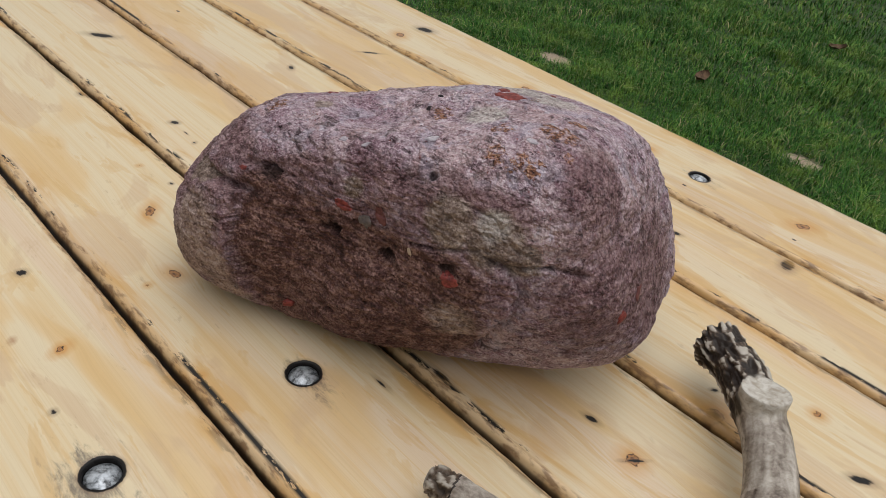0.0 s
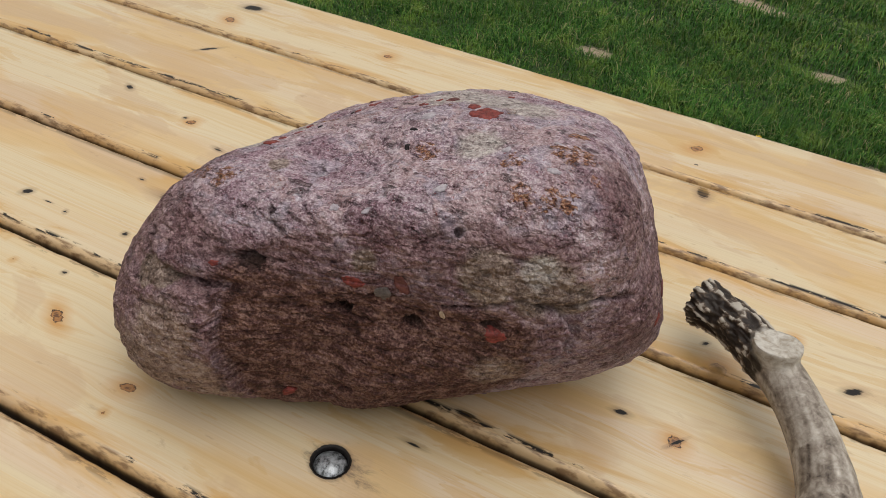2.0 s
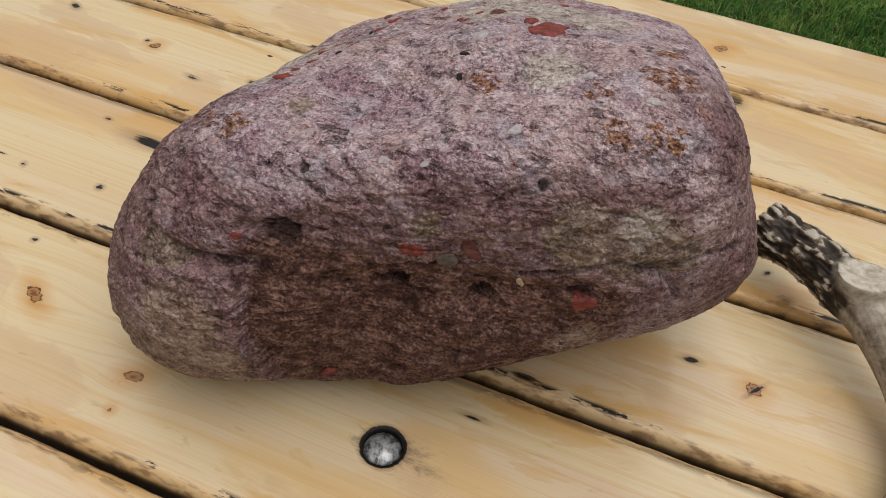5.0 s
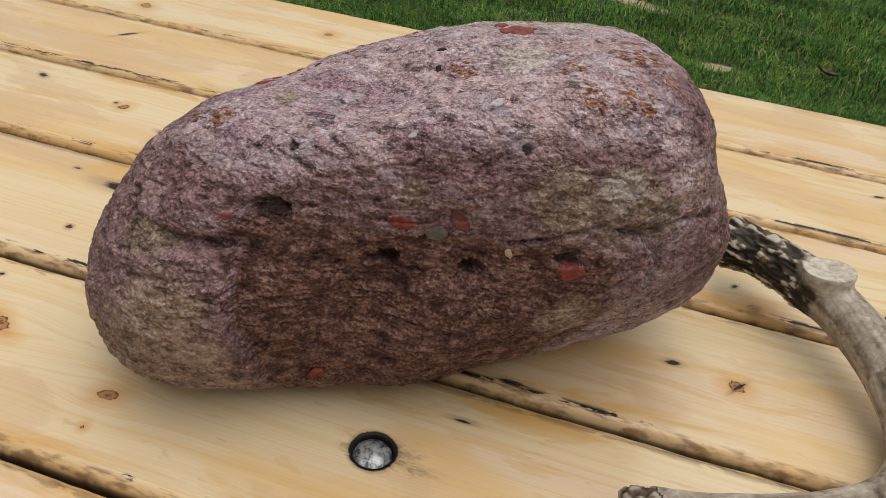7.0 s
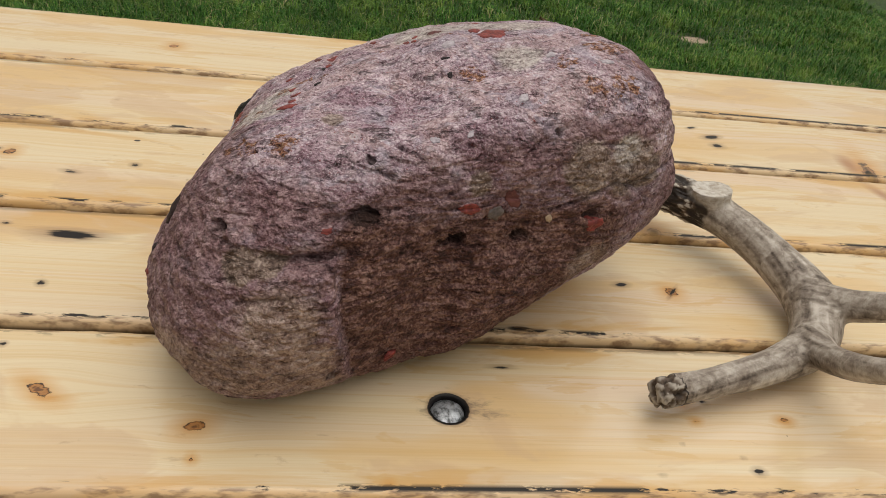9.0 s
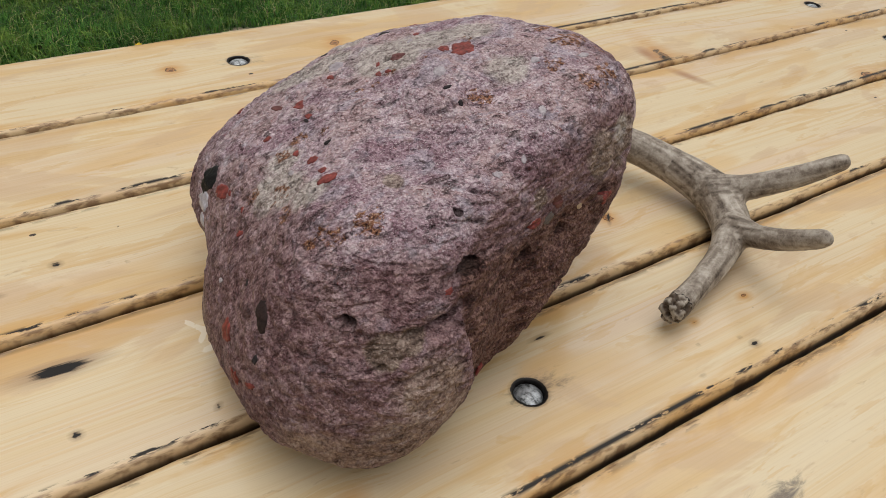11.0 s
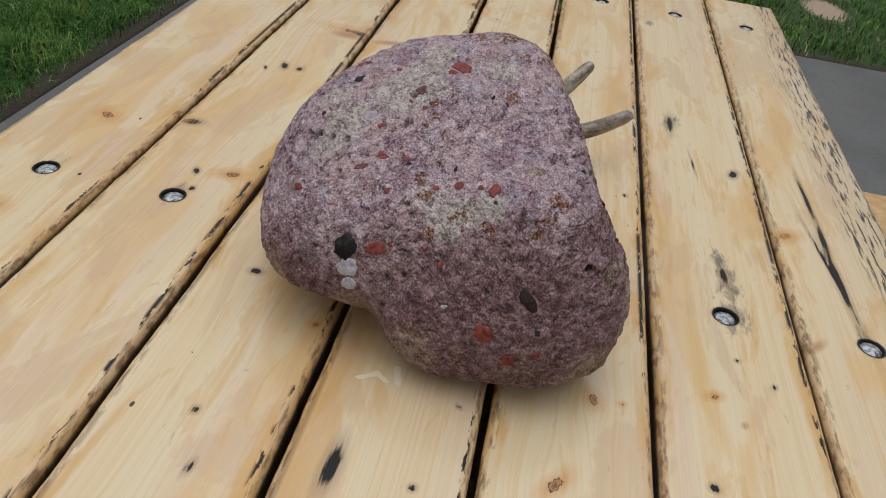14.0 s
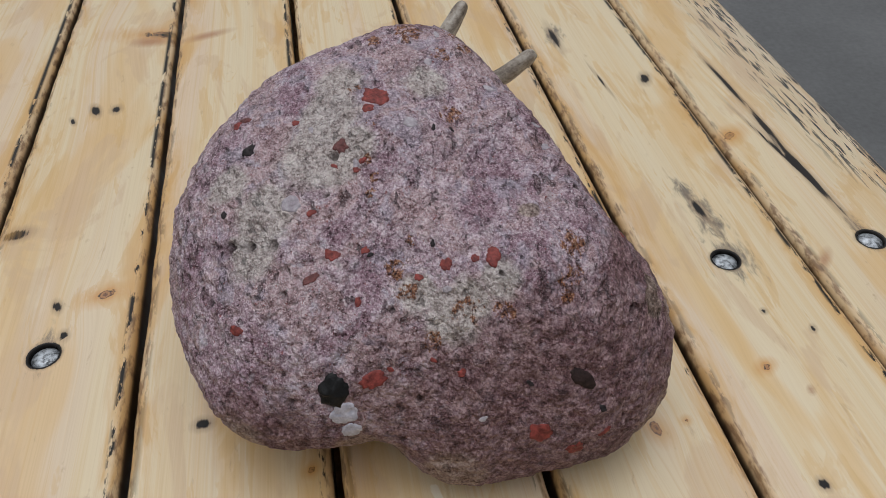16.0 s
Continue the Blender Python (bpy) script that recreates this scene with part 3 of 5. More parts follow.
me.polygons.foreach_set("loop_start", np.arange(0, len(tris), 3, dtype=np.int32))
me.update(calc_edges=True)
me.materials.append(grass_mat)
tagged(new("grass", me), "short green mown lawn grass with straw blades", "grass", kind="stuff")

# ---- the table ----
# joints between the planks: y at x = 0, and slope along x
EDGES = [(0.532, 0.010), (0.3665, 0.012), (0.2185, 0.016), (0.069, 0.010), (-0.0765, 0.011), (-0.2175, 0.004), (-0.3675, -0.003), (-0.519, -0.004)]
X0, X1 = -1.02, 1.128
GAP, CHAM, THICK = 0.0062, 0.0062, 0.038
GAPS = [0.0062, 0.0062, 0.0062, 0.0062, 0.006, 0.005, 0.0036, 0.0062]
BOLT_R, HEAD_R = 0.0122, 0.0115
ROW_X = [0.0, 0.957]
BOLT_Y = [0.438, 0.2925, 0.142, -0.004, -0.1465, -0.2945, -0.438]
BOLT_DY = [0.012, 0.012, 0.014, 0.012, -0.002, -0.003, -0.003]
# marks on each plank: x, y, half length and half width in mm, turn in degrees, kind (0 knot, 1 black check, 2 grey stain, 3 red stain, 4 black-hearted knot)
MARKS = [
    [(-0.526, 0.461, 12.5, 12.4, 23, 1), (-0.524, 0.404, 9.9, 7.0, -41, 0), (-0.286, 0.439, 6.6, 6.3, -81, 0), (-0.08, 0.442, 7.2, 6.8, 56, 0), (0.132, 0.444, 9.2, 6.4, 49, 0)],
    [(-0.482, 0.31, 12.5, 3.5, 53, 1), (0.019, 0.28, 4.3, 3.0, 21, 1), (0.054, 0.292, 5.9, 3.0, 20, 1), (0.061, 0.253, 9.2, 4.9, -77, 0), (0.157, 0.349, 10.8, 9.2, -77, 1), (0.347, 0.328, 6.0, 2.1, 24, 1), (0.364, 0.283, 6.5, 6.0, -4, 1), (0.365, 0.306, 9.5, 5.8, 18, 1), (0.522, 0.26, 16.6, 8.1, 85, 3), (0.537, 0.236, 31.1, 9.2, 79, 4)],
    [(-0.481, 0.172, 6.1, 4.5, -35, 1), (-0.383, 0.153, 2.5, 2.5, -53, 1), (-0.372, 0.149, 5.1, 4.9, 61, 0), (-0.312, 0.121, 6.1, 3.2, -9, 1), (-0.262, 0.14, 3.5, 2.7, -8, 1), (-0.212, 0.12, 1.4, 1.1, -45, 1), (-0.207, 0.17, 1.1, 0.5, -63, 1), (-0.143, 0.085, 2.9, 2.2, -59, 0), (-0.09, 0.162, 5.1, 4.1, -79, 1), (0.203, 0.108, 3.2, 1.8, 51, 1), (0.217, 0.081, 9.7, 7.6, 69, 4), (0.27, 0.156, 3.6, 3.6, -74, 0), (0.32, 0.117, 7.9, 4.6, 35, 1), (0.525, 0.188, 21.7, 6.1, -71, 3), (0.788, 0.087, 11.9, 11.4, -15, 0)],
    [(-0.673, 0.0, 14.8, 8.3, 45, 1), (-0.573, 0.059, 8.3, 6.1, -33, 1), (-0.402, -0.037, 4.7, 3.5, 58, 1), (-0.374, -0.038, 4.0, 1.0, 0, 1), (-0.35, -0.041, 2.8, 1.8, -45, 1), (-0.334, 0.036, 3.0, 1.8, -9, 1), (-0.284, -0.037, 2.9, 2.5, -31, 1), (-0.282, 0.025, 19.0, 7.4, -3, 1), (-0.198, -0.056, 2.5, 1.8, 37, 1), (0.062, -0.064, 11.0, 3.6, -3, 1), (0.16, -0.002, 5.5, 2.5, 5, 1), (0.202, -0.009, 5.7, 5.7, -75, 0), (0.203, -0.009, 7.5, 1.8, 53, 1)],
    [(-0.511, -0.09, 5.8, 5.1, -31, 1), (-0.332, -0.111, 1.8, 1.8, -56, 0), (-0.286, -0.101, 2.1, 2.1, -45, 1), (-0.251, -0.14, 9.3, 3.9, -36, 0), (-0.156, -0.166, 6.2, 4.0, 14, 0), (-0.153, -0.19, 2.1, 1.8, -45, 0), (-0.04, -0.206, 2.0, 2.0, 0, 0), (0.041, -0.106, 7.0, 2.1, 0, 1), (0.13, -0.197, 2.5, 1.1, 0, 1), (0.152, -0.172, 1.5, 1.1, 0, 1), (0.163, -0.136, 4.5, 2.7, -6, 0), (0.169, -0.152, 2.5, 1.6, 11, 0), (0.181, -0.134, 3.0, 1.6, -9, 1), (0.19, -0.182, 2.0, 1.1, 0, 1), (0.196, -0.193, 3.5, 2.5, 0, 1), (0.235, -0.149, 3.5, 2.2, -8, 0)],
    [(-0.219, -0.262, 3.6, 3.6, 74, 1), (-0.145, -0.295, 3.4, 2.2, -27, 3), (-0.118, -0.272, 4.5, 2.7, -63, 0), (-0.089, -0.329, 3.4, 2.1, -27, 1), (-0.064, -0.298, 2.5, 2.2, -37, 1), (0.07, -0.3, 13.5, 5.0, 4, 1), (0.06, -0.302, 30.0, 11.0, 8, 2), (0.098, -0.297, 17.0, 9.0, 0, 2), (0.0, -0.3, 22.0, 15.0, 0, 2), (0.309, -0.338, 9.7, 6.9, -21, 1), (0.314, -0.285, 27.6, 2.5, 5, 1), (0.428, -0.26, 25.5, 6.8, 0, 1), (0.435, -0.261, 24.1, 9.2, -6, 2), (0.873, -0.243, 14.5, 8.1, -4, 2)],
    [(-0.017, -0.381, 11.3, 3.6, -41, 3), (0.082, -0.431, 42.0, 4.2, 3, 1), (0.105, -0.43, 58.0, 7.5, 3, 1), (0.128, -0.424, 72.0, 3.4, 7, 1), (0.179, -0.385, 10.1, 5.6, -57, 0), (0.185, -0.43, 42.0, 5.3, 0, 1), (0.278, -0.428, 51.0, 4.9, 2, 1)],
]
SCRAPES = [((-0.192, 0.0318), (-0.1861, 0.0218), 0.0022), ((-0.1861, 0.0218), (-0.1819, 0.0171), 0.0026), ((-0.1819, 0.0171), (-0.1894, 0.0072), 0.0022), ((-0.1715, 0.002), (-0.1891, -0.002), 0.0028)]  # ends and half width of the scraped strokes
table = tagged(new("picnic_table"), "varnished pine plank picnic table standing on concrete", "table")


def ellipse(x, y, mark, grow=1.0):
    mx, my, a, c, turn, _ = mark
    c = c * 0.55 if a > 20 and _ == 1 else c * 0.72 if _ == 1 and a > 6 else c
    ca, sa = math.cos(radians(turn)), math.sin(radians(turn))
    u, v = (x - mx) * ca + (y - my) * sa, -(x - mx) * sa + (y - my) * ca
    return np.sqrt((u / (a * 0.001 * grow)) ** 2 + (v / (c * 0.001 * grow)) ** 2)


def plank(index):
    outer = 2.0 if index == 0 else 1.0
    x = np.arange(X0, X1 + 0.0015, 0.003)
    (a0, a1), (b0, b1) = EDGES[index + 1], EDGES[index]
    ya, yb = a0 + a1 * x + GAPS[index + 1] / 2, b0 + b1 * x - GAPS[index] / 2
    steps = int((b0 - a0 - GAP - 2 * CHAM) / 0.003)
    arc = [(CHAM * (1 - math.cos(a)), -CHAM * 1.25 * (1 - math.sin(a))) for a in (radians(d) for d in (0, 24, 46, 68, 90))]
    K = len(arc) + 1
    rows = [(0, 0, -THICK)] + [(off, 0, dz) for off, dz in arc]
    rows += [(None, k / steps, 0) for k in range(1, steps)]
    rows += [(-off, 1, dz * outer) for off, dz in reversed(arc)] + [(0, 1, -THICK)]
    R = len(rows)
    gx = np.tile(x[:, None], (1, R))
    gy = np.empty((len(x), R))
    for j, (off, f, _) in enumerate(rows):
        gy[:, j] = ya + CHAM + (yb - ya - 2 * CHAM) * f if off is None else (yb if f else ya) + off
    gz = np.tile(np.array([r[2] for r in rows]), (len(x), 1))
    wav_a = np.array([noise.fractal((v * 14, index * 7.3, 0.0), 0.6, 2.0, 4) for v in x]) * 0.0011
    wav_b = np.array([noise.fractal((v * 14, index * 7.3, 5.0), 0.6, 2.0, 4) for v in x]) * 0.0011
    fade = np.concatenate([[0.6], np.linspace(0.6, 1.0, K - 1)])
    gy[:, :K] += wav_a[:, None] * fade
    gy[:, -K:] += wav_b[:, None] * fade[::-1]
    gz[:, 1:K - 1] += wav_a[:, None] * np.linspace(0.8, 0.2, K - 2)
    gz[:, 1 - K:-1] += wav_b[:, None] * np.linspace(0.2, 0.8, K - 2)
    e = np.minimum(gy - ya[:, None], yb[:, None] - gy)
    top = np.stack([gx.ravel(), gy.ravel(), TOP + gz.ravel()], 1)
    verts = [tuple(v) for v in top]
    holes = [(rx, BOLT_Y[index] + BOLT_DY[index] * rx) for rx in ROW_X]
    cut = np.zeros((len(x) - 1, R - 1), bool)
    faces = []
    for hx, hy in holes:
        ci = (x[:-1] + x[1:]) / 2
        mid_row = int(np.abs(x - hx).argmin())
        rj = (gy[mid_row, :-1] + gy[mid_row, 1:]) / 2
        cut |= (np.abs(ci - hx) < 0.0165)[:, None] & (np.abs(rj - hy) < 0.0165)[None, :]
    for i in range(len(x) - 1):
        for j in range(R - 1):
            if not cut[i, j]:
                faces.append((i * R + j, (i + 1) * R + j, (i + 1) * R + j + 1, i * R + j + 1))
    for hx, hy in holes:
        own = cut.copy()
        own &= (np.abs((x[:-1] + x[1:]) / 2 - hx) < 0.0165)[:, None]
        I, J = np.where(own)
        i0, i1, j0, j1 = I.min(), I.max() + 1, J.min(), J.max() + 1
        loop = [(i, j0) for i in range(i0, i1)] + [(i1, j) for j in range(j0, j1)] + [(i, j1) for i in range(i1, i0, -1)] + [(i0, j) for j in range(j1, j0, -1)]
        ring = [i * R + j for i, j in loop]
        for rad, dz in ((BOLT_R * 1.24, 0.0), (BOLT_R, 0.0), (BOLT_R * 0.97, -0.0012), (BOLT_R * 0.95, -0.0075)):
            nxt = []
            for i, j in loop:
                d = Vector((x[i] - hx, gy[i, j] - hy)).normalized() * rad * (1 + 0.03 * noise.noise((i * 0.7, j * 0.7, index)))
                nxt.append(len(verts))
                verts.append((hx + d.x, hy + d.y, TOP + dz))
            m = len(ring)
            faces += [(ring[k], ring[(k + 1) % m], nxt[(k + 1) % m], nxt[k]) for k in range(m)]
            ring = nxt
        faces.append(tuple(ring))
    # underside and ends
    last = (len(x) - 1) * R
    faces += [(i * R + R - 1, (i + 1) * R + R - 1, (i + 1) * R, i * R) for i in range(len(x) - 1)]
    faces += [tuple(range(R - 1, -1, -1)), tuple(range(last, last + R))]
    ob = mesh_object("plank", verts, faces, pine, table)
    co = np.array(verts)
    px, py = co[:, 0], co[:, 1]
    marks = [m for m in MARKS[index]]
    g = py + 0.0035 * np.array([noise.noise((v * 2.3, index * 3.1, 1.0)) for v in px])
    kd, bd, sd, rd = (np.full(len(px), 6.0) for _ in range(4))
    for m in marks:
        d = ellipse(px, py, m, 1.0 if m[5] in (0, 4) else 1.1)
        if m[5] in (0, 4):
            kd = np.minimum(kd, d)
            reach = max(m[2], m[3]) * 0.001
            g = g - (py - m[1]) * 0.75 * np.exp(-((px - m[0]) / (reach * 4.5)) ** 2 - ((py - m[1]) / (reach * 2.6)) ** 2)
        if m[5] in (1, 4):
            bd = np.minimum(bd, d if m[5] == 1 else d * 1.6)
        if m[5] == 2:
            sd = np.minimum(sd, d)
        if m[5] == 3:
            rd = np.minimum(rd, d)
    for hx, hy in holes:
        r = np.hypot(px - hx, py - hy)
        bd = np.minimum(bd, np.where(r < 0.0126, 0.0, 0.5 + (r - 0.0126) / 0.0024))
        sd = np.minimum(sd, 0.35 + np.hypot((px - hx - 0.006) / 0.026, (py - hy) / 0.015))
    edge = np.full(len(px), 0.03)
    edge[: len(x) * R] = e.ravel()
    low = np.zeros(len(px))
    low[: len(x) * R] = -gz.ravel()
    gd = np.full(len(px), 4.0)
    for (ax, ay), (bx, by), half in SCRAPES:
        t = np.clip(((px - ax) * (bx - ax) + (py - ay) * (by - ay)) / ((bx - ax) ** 2 + (by - ay) ** 2), 0, 1)
        gd = np.minimum(gd, np.hypot(px - ax - t * (bx - ax), py - ay - t * (by - ay)) / half)
    give(ob.data, "scrape", gd)
    give(ob.data, "grain", g)
    give(ob.data, "knot", np.minimum(kd, 4))
    give(ob.data, "black", np.minimum(bd, 4))
    give(ob.data, "stain", np.minimum(sd, 4))
    give(ob.data, "redden", np.minimum(rd, 4))
    give(ob.data, "edge", edge)
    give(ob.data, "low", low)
    lee = np.ones(len(px))
    lee[: len(x) * R] = np.where(gy - ya[:, None] < yb[:, None] - gy, 1.0, 0.4).ravel()
    give(ob.data, "lee", lee)
    wz = np.zeros(len(px))
    if index == 6:
        wz = np.clip(1.25 - (py - (a0 + a1 * px)) / 0.075, 0, 1) * np.clip((px + 0.1) / 0.3, 0, 1)
    if index == 0:
        wz = 0.75 * np.clip(1 - (b0 + b1 * px - py) / 0.03, 0, 1) * np.clip((px - 0.1) / 0.3, 0, 1)
    give(ob.data, "weather", wz)
    nz = np.empty(len(ob.data.polygons) * 3, np.float32)
    ob.data.polygons.foreach_get("normal", nz)
    ob.data.polygons.foreach_set("use_smooth", np.abs(nz[2::3]) > 0.1)
    return ob


def bolt_head():
    """A round-headed carriage bolt with its raised grade marks."""
    bm = bmesh.new()
    prof = [(0.0, 0.0), (0.35, -0.0003), (0.62, -0.0011), (0.84, -0.0024), (0.96, -0.0036), (1.0, -0.0052)]
    seg = 24
    rings = []
    for r, z in prof[1:]:
        rings.append([bm.verts.new((HEAD_R * r * math.cos(2 * math.pi * k / seg), HEAD_R * r * math.sin(2 * math.pi * k / seg), z)) for k in range(seg)])
    c = bm.verts.new((0, 0, 0))
    for k in range(seg):
        bm.faces.new((c, rings[0][k], rings[0][(k + 1) % seg]))
        for a, d in zip(rings, rings[1:]):
            bm.faces.new((a[k], d[k], d[(k + 1) % seg], a[(k + 1) % seg]))
    for turn, rad in ((0.3, 0.0058), (0.9, 0.0060), (1.5, 0.0058), (3.6, 0.0056), (4.3, 0.0058)):
        cx, cy = rad * math.cos(turn), rad * math.sin(turn)
        for off, wx, wy in ((0.0, 0.0003, 0.0011), (0.0008, 0.0003, 0.0009)):
            made = bmesh.ops.create_cube(bm, size=1)["verts"]
            for v in made:
                p = Matrix.Rotation(turn, 3, "Z") @ Vector((v.co.x * wy * 2, v.co.y * wx * 2 + off, v.co.z * 0.0006))
                v.co = (cx + p.x, cy + p.y, p.z - 0.0009)
    me = bpy.data.meshes.new("bolt")
    bm.to_mesh(me)
    bm.free()
    me.materials.append(steel)
    me.polygons.foreach_set("use_smooth", [True] * len(me.polygons))
    return me


bolt_mesh = bolt_head()
for i in range(7):
    ob = plank(i)
    for k, rx in enumerate(ROW_X):
        bolt = new("bolt", bolt_mesh)
        bolt.parent = ob
        bolt.matrix_local = pose(rx, BOLT_Y[i] + BOLT_DY[i] * rx, TOP + 0.0006 - (0.0006 if i == 4 and k == 0 else 0.0004 * ((i + k) % 3)), random.uniform(-2, 2), random.uniform(-2, 2), random.uniform(0, 360))

# frame below: cross beams, trestle legs and the two benches
frame_wood = stone("weathered_frame_timber", (0.16, 0.09, 0.04), (0.33, 0.20, 0.10), 0.6, 40.0)
bench_wood = stone("varnished_bench_timber", (0.42, 0.26, 0.12), (0.62, 0.42, 0.22), 0.4, 30.0)
for rx in ROW_X:
    bm = bmesh.new()
    box(bm, rx - 0.019, rx + 0.019, -0.47, 0.47, TOP - THICK - 0.09, TOP - THICK - 0.0005, 0.003)
    part("cross_beam", bm, frame_wood, table, smooth=False)
    bm = bmesh.new()
    box(bm, rx + 0.02, rx + 0.058, -0.93, 0.93, 0.235, 0.324, 0.003)
    part("bench_bearer", bm, frame_wood, table, smooth=False)
    for s in (-1, 1):
        bm = bmesh.new()
        box(bm, -0.019, 0.019, -0.045, 0.045, 0, 0.86, 0.003)
        bmesh.ops.transform(bm, matrix=pose(rx - 0.0395, s * 0.66, GROUND, s * 26.5, 0, 0), verts=bm.verts)
        part("leg", bm, frame_wood, table, smooth=False)
# unseen board added below the middle planks to keep their gaps dark
bm = bmesh.new()
box(bm, X0 + 0.02, X1 - 0.02, -0.105, 0.09, TOP - THICK - 0.128, TOP - THICK - 0.0905, 0.003)
part("centre_board", bm, frame_wood, table, smooth=False)
for s in (-1, 1):
    for k in range(2):
        bm = bmesh.new()
        y = s * (0.675 + 0.142 * k)
        box(bm, X0, 1.14, min(y, y + s * 0.138), max(y, y + s * 0.138), 0.3245, 0.3625, 0.006)
        part("bench_plank", bm, bench_wood, table, smooth=False)

# ---- the rock ----
CENTRE = np.array([-0.02, -0.03, 0.845])
HS = np.array([0.198, 0.101, 0.114, 0.234, 0.136, 0.265, 0.212, 0.151, 0.242, 0.118, 0.218, 0.235, 0.243, 0.287, 0.247, 0.200, 0.199, 0.177, 0.252, 0.202, 0.268, 0.187, 0.277, 0.136, 0.281, 0.220, 0.282, 0.271, 0.298, 0.314, 0.246, 0.139, 0.277, 0.192, 0.312, 0.347, 0.240, 0.371, 0.260, 0.195, 0.252, 0.332, 0.380, 0.315, 0.137, 0.298, 0.296, 0.256, 0.289, 0.303, 0.346, 0.263, 0.102, 0.176, 0.300, 0.271, 0.246, 0.201, 0.193, 0.222, 0.175, 0.147, 0.147, 0.086])
AM = np.array([0.057, -0.100, -0.131, -0.030, -0.145, -0.035, -0.014, 0.040, 0.001, -0.097, 0.097, -0.020, 0.004, 0.006, -0.054, -0.042, -0.001, 0.001, -0.054, -0.031, -0.118, -0.028, 0.051, -0.077, -0.002, -0.126, 0.019, 0.020, -0.163, -0.007, -0.077, 0.034, 0.090, -0.125, 0.013, -0.072, 0.058, -0.051, 0.051, -0.061, -0.058, 0.006, 0.017, 0.114, -0.038, 0.028, -0.150, -0.009, -0.019, 0.004, 0.186, -0.009, 0.136, -0.211, 0.054, 0.003, -0.068, 0.015, -0.021, 0.063, 0.149, 0.012, 0.097, 0.001, -0.083, 0.145, -0.022, 0.004, 0.005, -0.061, -0.039, -0.002])


def rock_radius(d):
    """Distance from the rock's centre to its skin along the unit vectors d: blunt flats, then broad swells and hollows."""
    a = np.maximum(d @ sphere_dirs(len(HS)).T / HS, 0)
    r = 1 / (a ** 7).sum(1) ** (1 / 7)
    return r * (1 + np.exp(16 * (d @ sphere_dirs(len(AM), 1.0).T - 1)) @ AM)


def on_skin(p):
    d = np.asarray(p, float) - CENTRE
    d /= np.linalg.norm(d)
    return CENTRE + d * rock_radius(d[None])[0]


bm = bmesh.new()
bmesh.ops.create_icosphere(bm, subdivisions=8, radius=1)
# a finer net on the broken long face
dirs = np.array([v.co.normalized() for v in bm.verts])
skin = CENTRE + dirs * rock_radius(dirs)[:, None]
fine_net = (skin[:, 1] < -0.055) & (skin[:, 2] > 0.77) & (skin[:, 2] < 0.925) & (np.abs(skin[:, 0] + 0.0) < 0.15)
bmesh.ops.subdivide_edges(bm, edges=[e for e in bm.edges if fine_net[e.verts[0].index] and fine_net[e.verts[1].index]], cuts=1, use_grid_fill=True)
dirs = np.array([v.co.normalized() for v in bm.verts])
skin = CENTRE + dirs * rock_radius(dirs)[:, None]
X, Y, Z = skin.T


def near_line(points):
    """Distance from the skin to a line of short straight runs."""
    best = np.full(len(skin), 9.0)
    for a, c in zip(points, points[1:]):
        a, c = np.array(a), np.array(c)
        t = np.clip(((skin - a) @ (c - a)) / ((c - a) @ (c - a)), 0, 1)
        best = np.minimum(best, np.linalg.norm(skin - a - t[:, None] * (c - a), axis=1))
    return best


def soft(v, lo, hi):
    t = np.clip((v - lo) / (hi - lo), 0, 1)
    return t * t * (3 - 2 * t)


push = np.array([0.0022 * noise.fractal(p * 22, 0.9, 2.1, 4) + 0.0009 * noise.fractal(p * 95 + Vector((3, 1, 2)), 0.75, 2.1, 4) - 0.0015 * max(0.0, abs(noise.noise(Vector((p.x * 24, p.y * 46, p.z * 60)))) * -7 + 0.55) for p in (Vector(v) for v in skin)])
# small cavities, longer than high
slits = np.array([noise.fractal((v[0] * 75 + 9.0, v[1] * 130, v[2] * 190), 0.8, 2.1, 3) for v in skin])
slits = soft(slits, 0.55, 0.95)
push -= 0.0020 * slits
# the broken ledge on the long face: a proud lump that ends in a step, with a cavity over it
front = 1 / (1 + np.exp((Y + 0.085) / 0.008))
under = 1 / (1 + np.exp((Z - 0.867) / 0.003))
xe = -0.0755 + (0.845 - Z) * 0.16 + np.interp(Z, np.linspace(0.74, 0.96, 300), [0.0022 * noise.fractal((q * 0.35, 2.0, 1.0), 0.7, 2.1, 4) for q in range(300)])
past = 1 / (1 + np.exp(np.clip((xe - X) / 0.00045, -40, 40)))
step = front * under * soft(Z, 0.765, 0.80) * (0.0085 * past * np.exp(-np.maximum(X - xe, 0) / 0.034) - 0.0022 * (1 - past) * np.exp(-np.maximum(xe - X, 0) / 0.02))
push -= front * 0.0105 * np.exp(-((X + 0.088) / 0.022) ** 2 - ((Z - 0.8685 - 0.12 * (X + 0.09)) / 0.0035) ** 2)
strata = np.array([noise.fractal((v[0] * 26, v[1] * 26, v[2] * 105), 0.8, 2.2, 3) for v in skin])
push += 0.0020 * np.clip(np.abs(strata) * 2.2 - 0.5, -0.5, 0.4) * np.clip((np.abs(Y + 0.01) - 0.06) / 0.03, 0, 1)
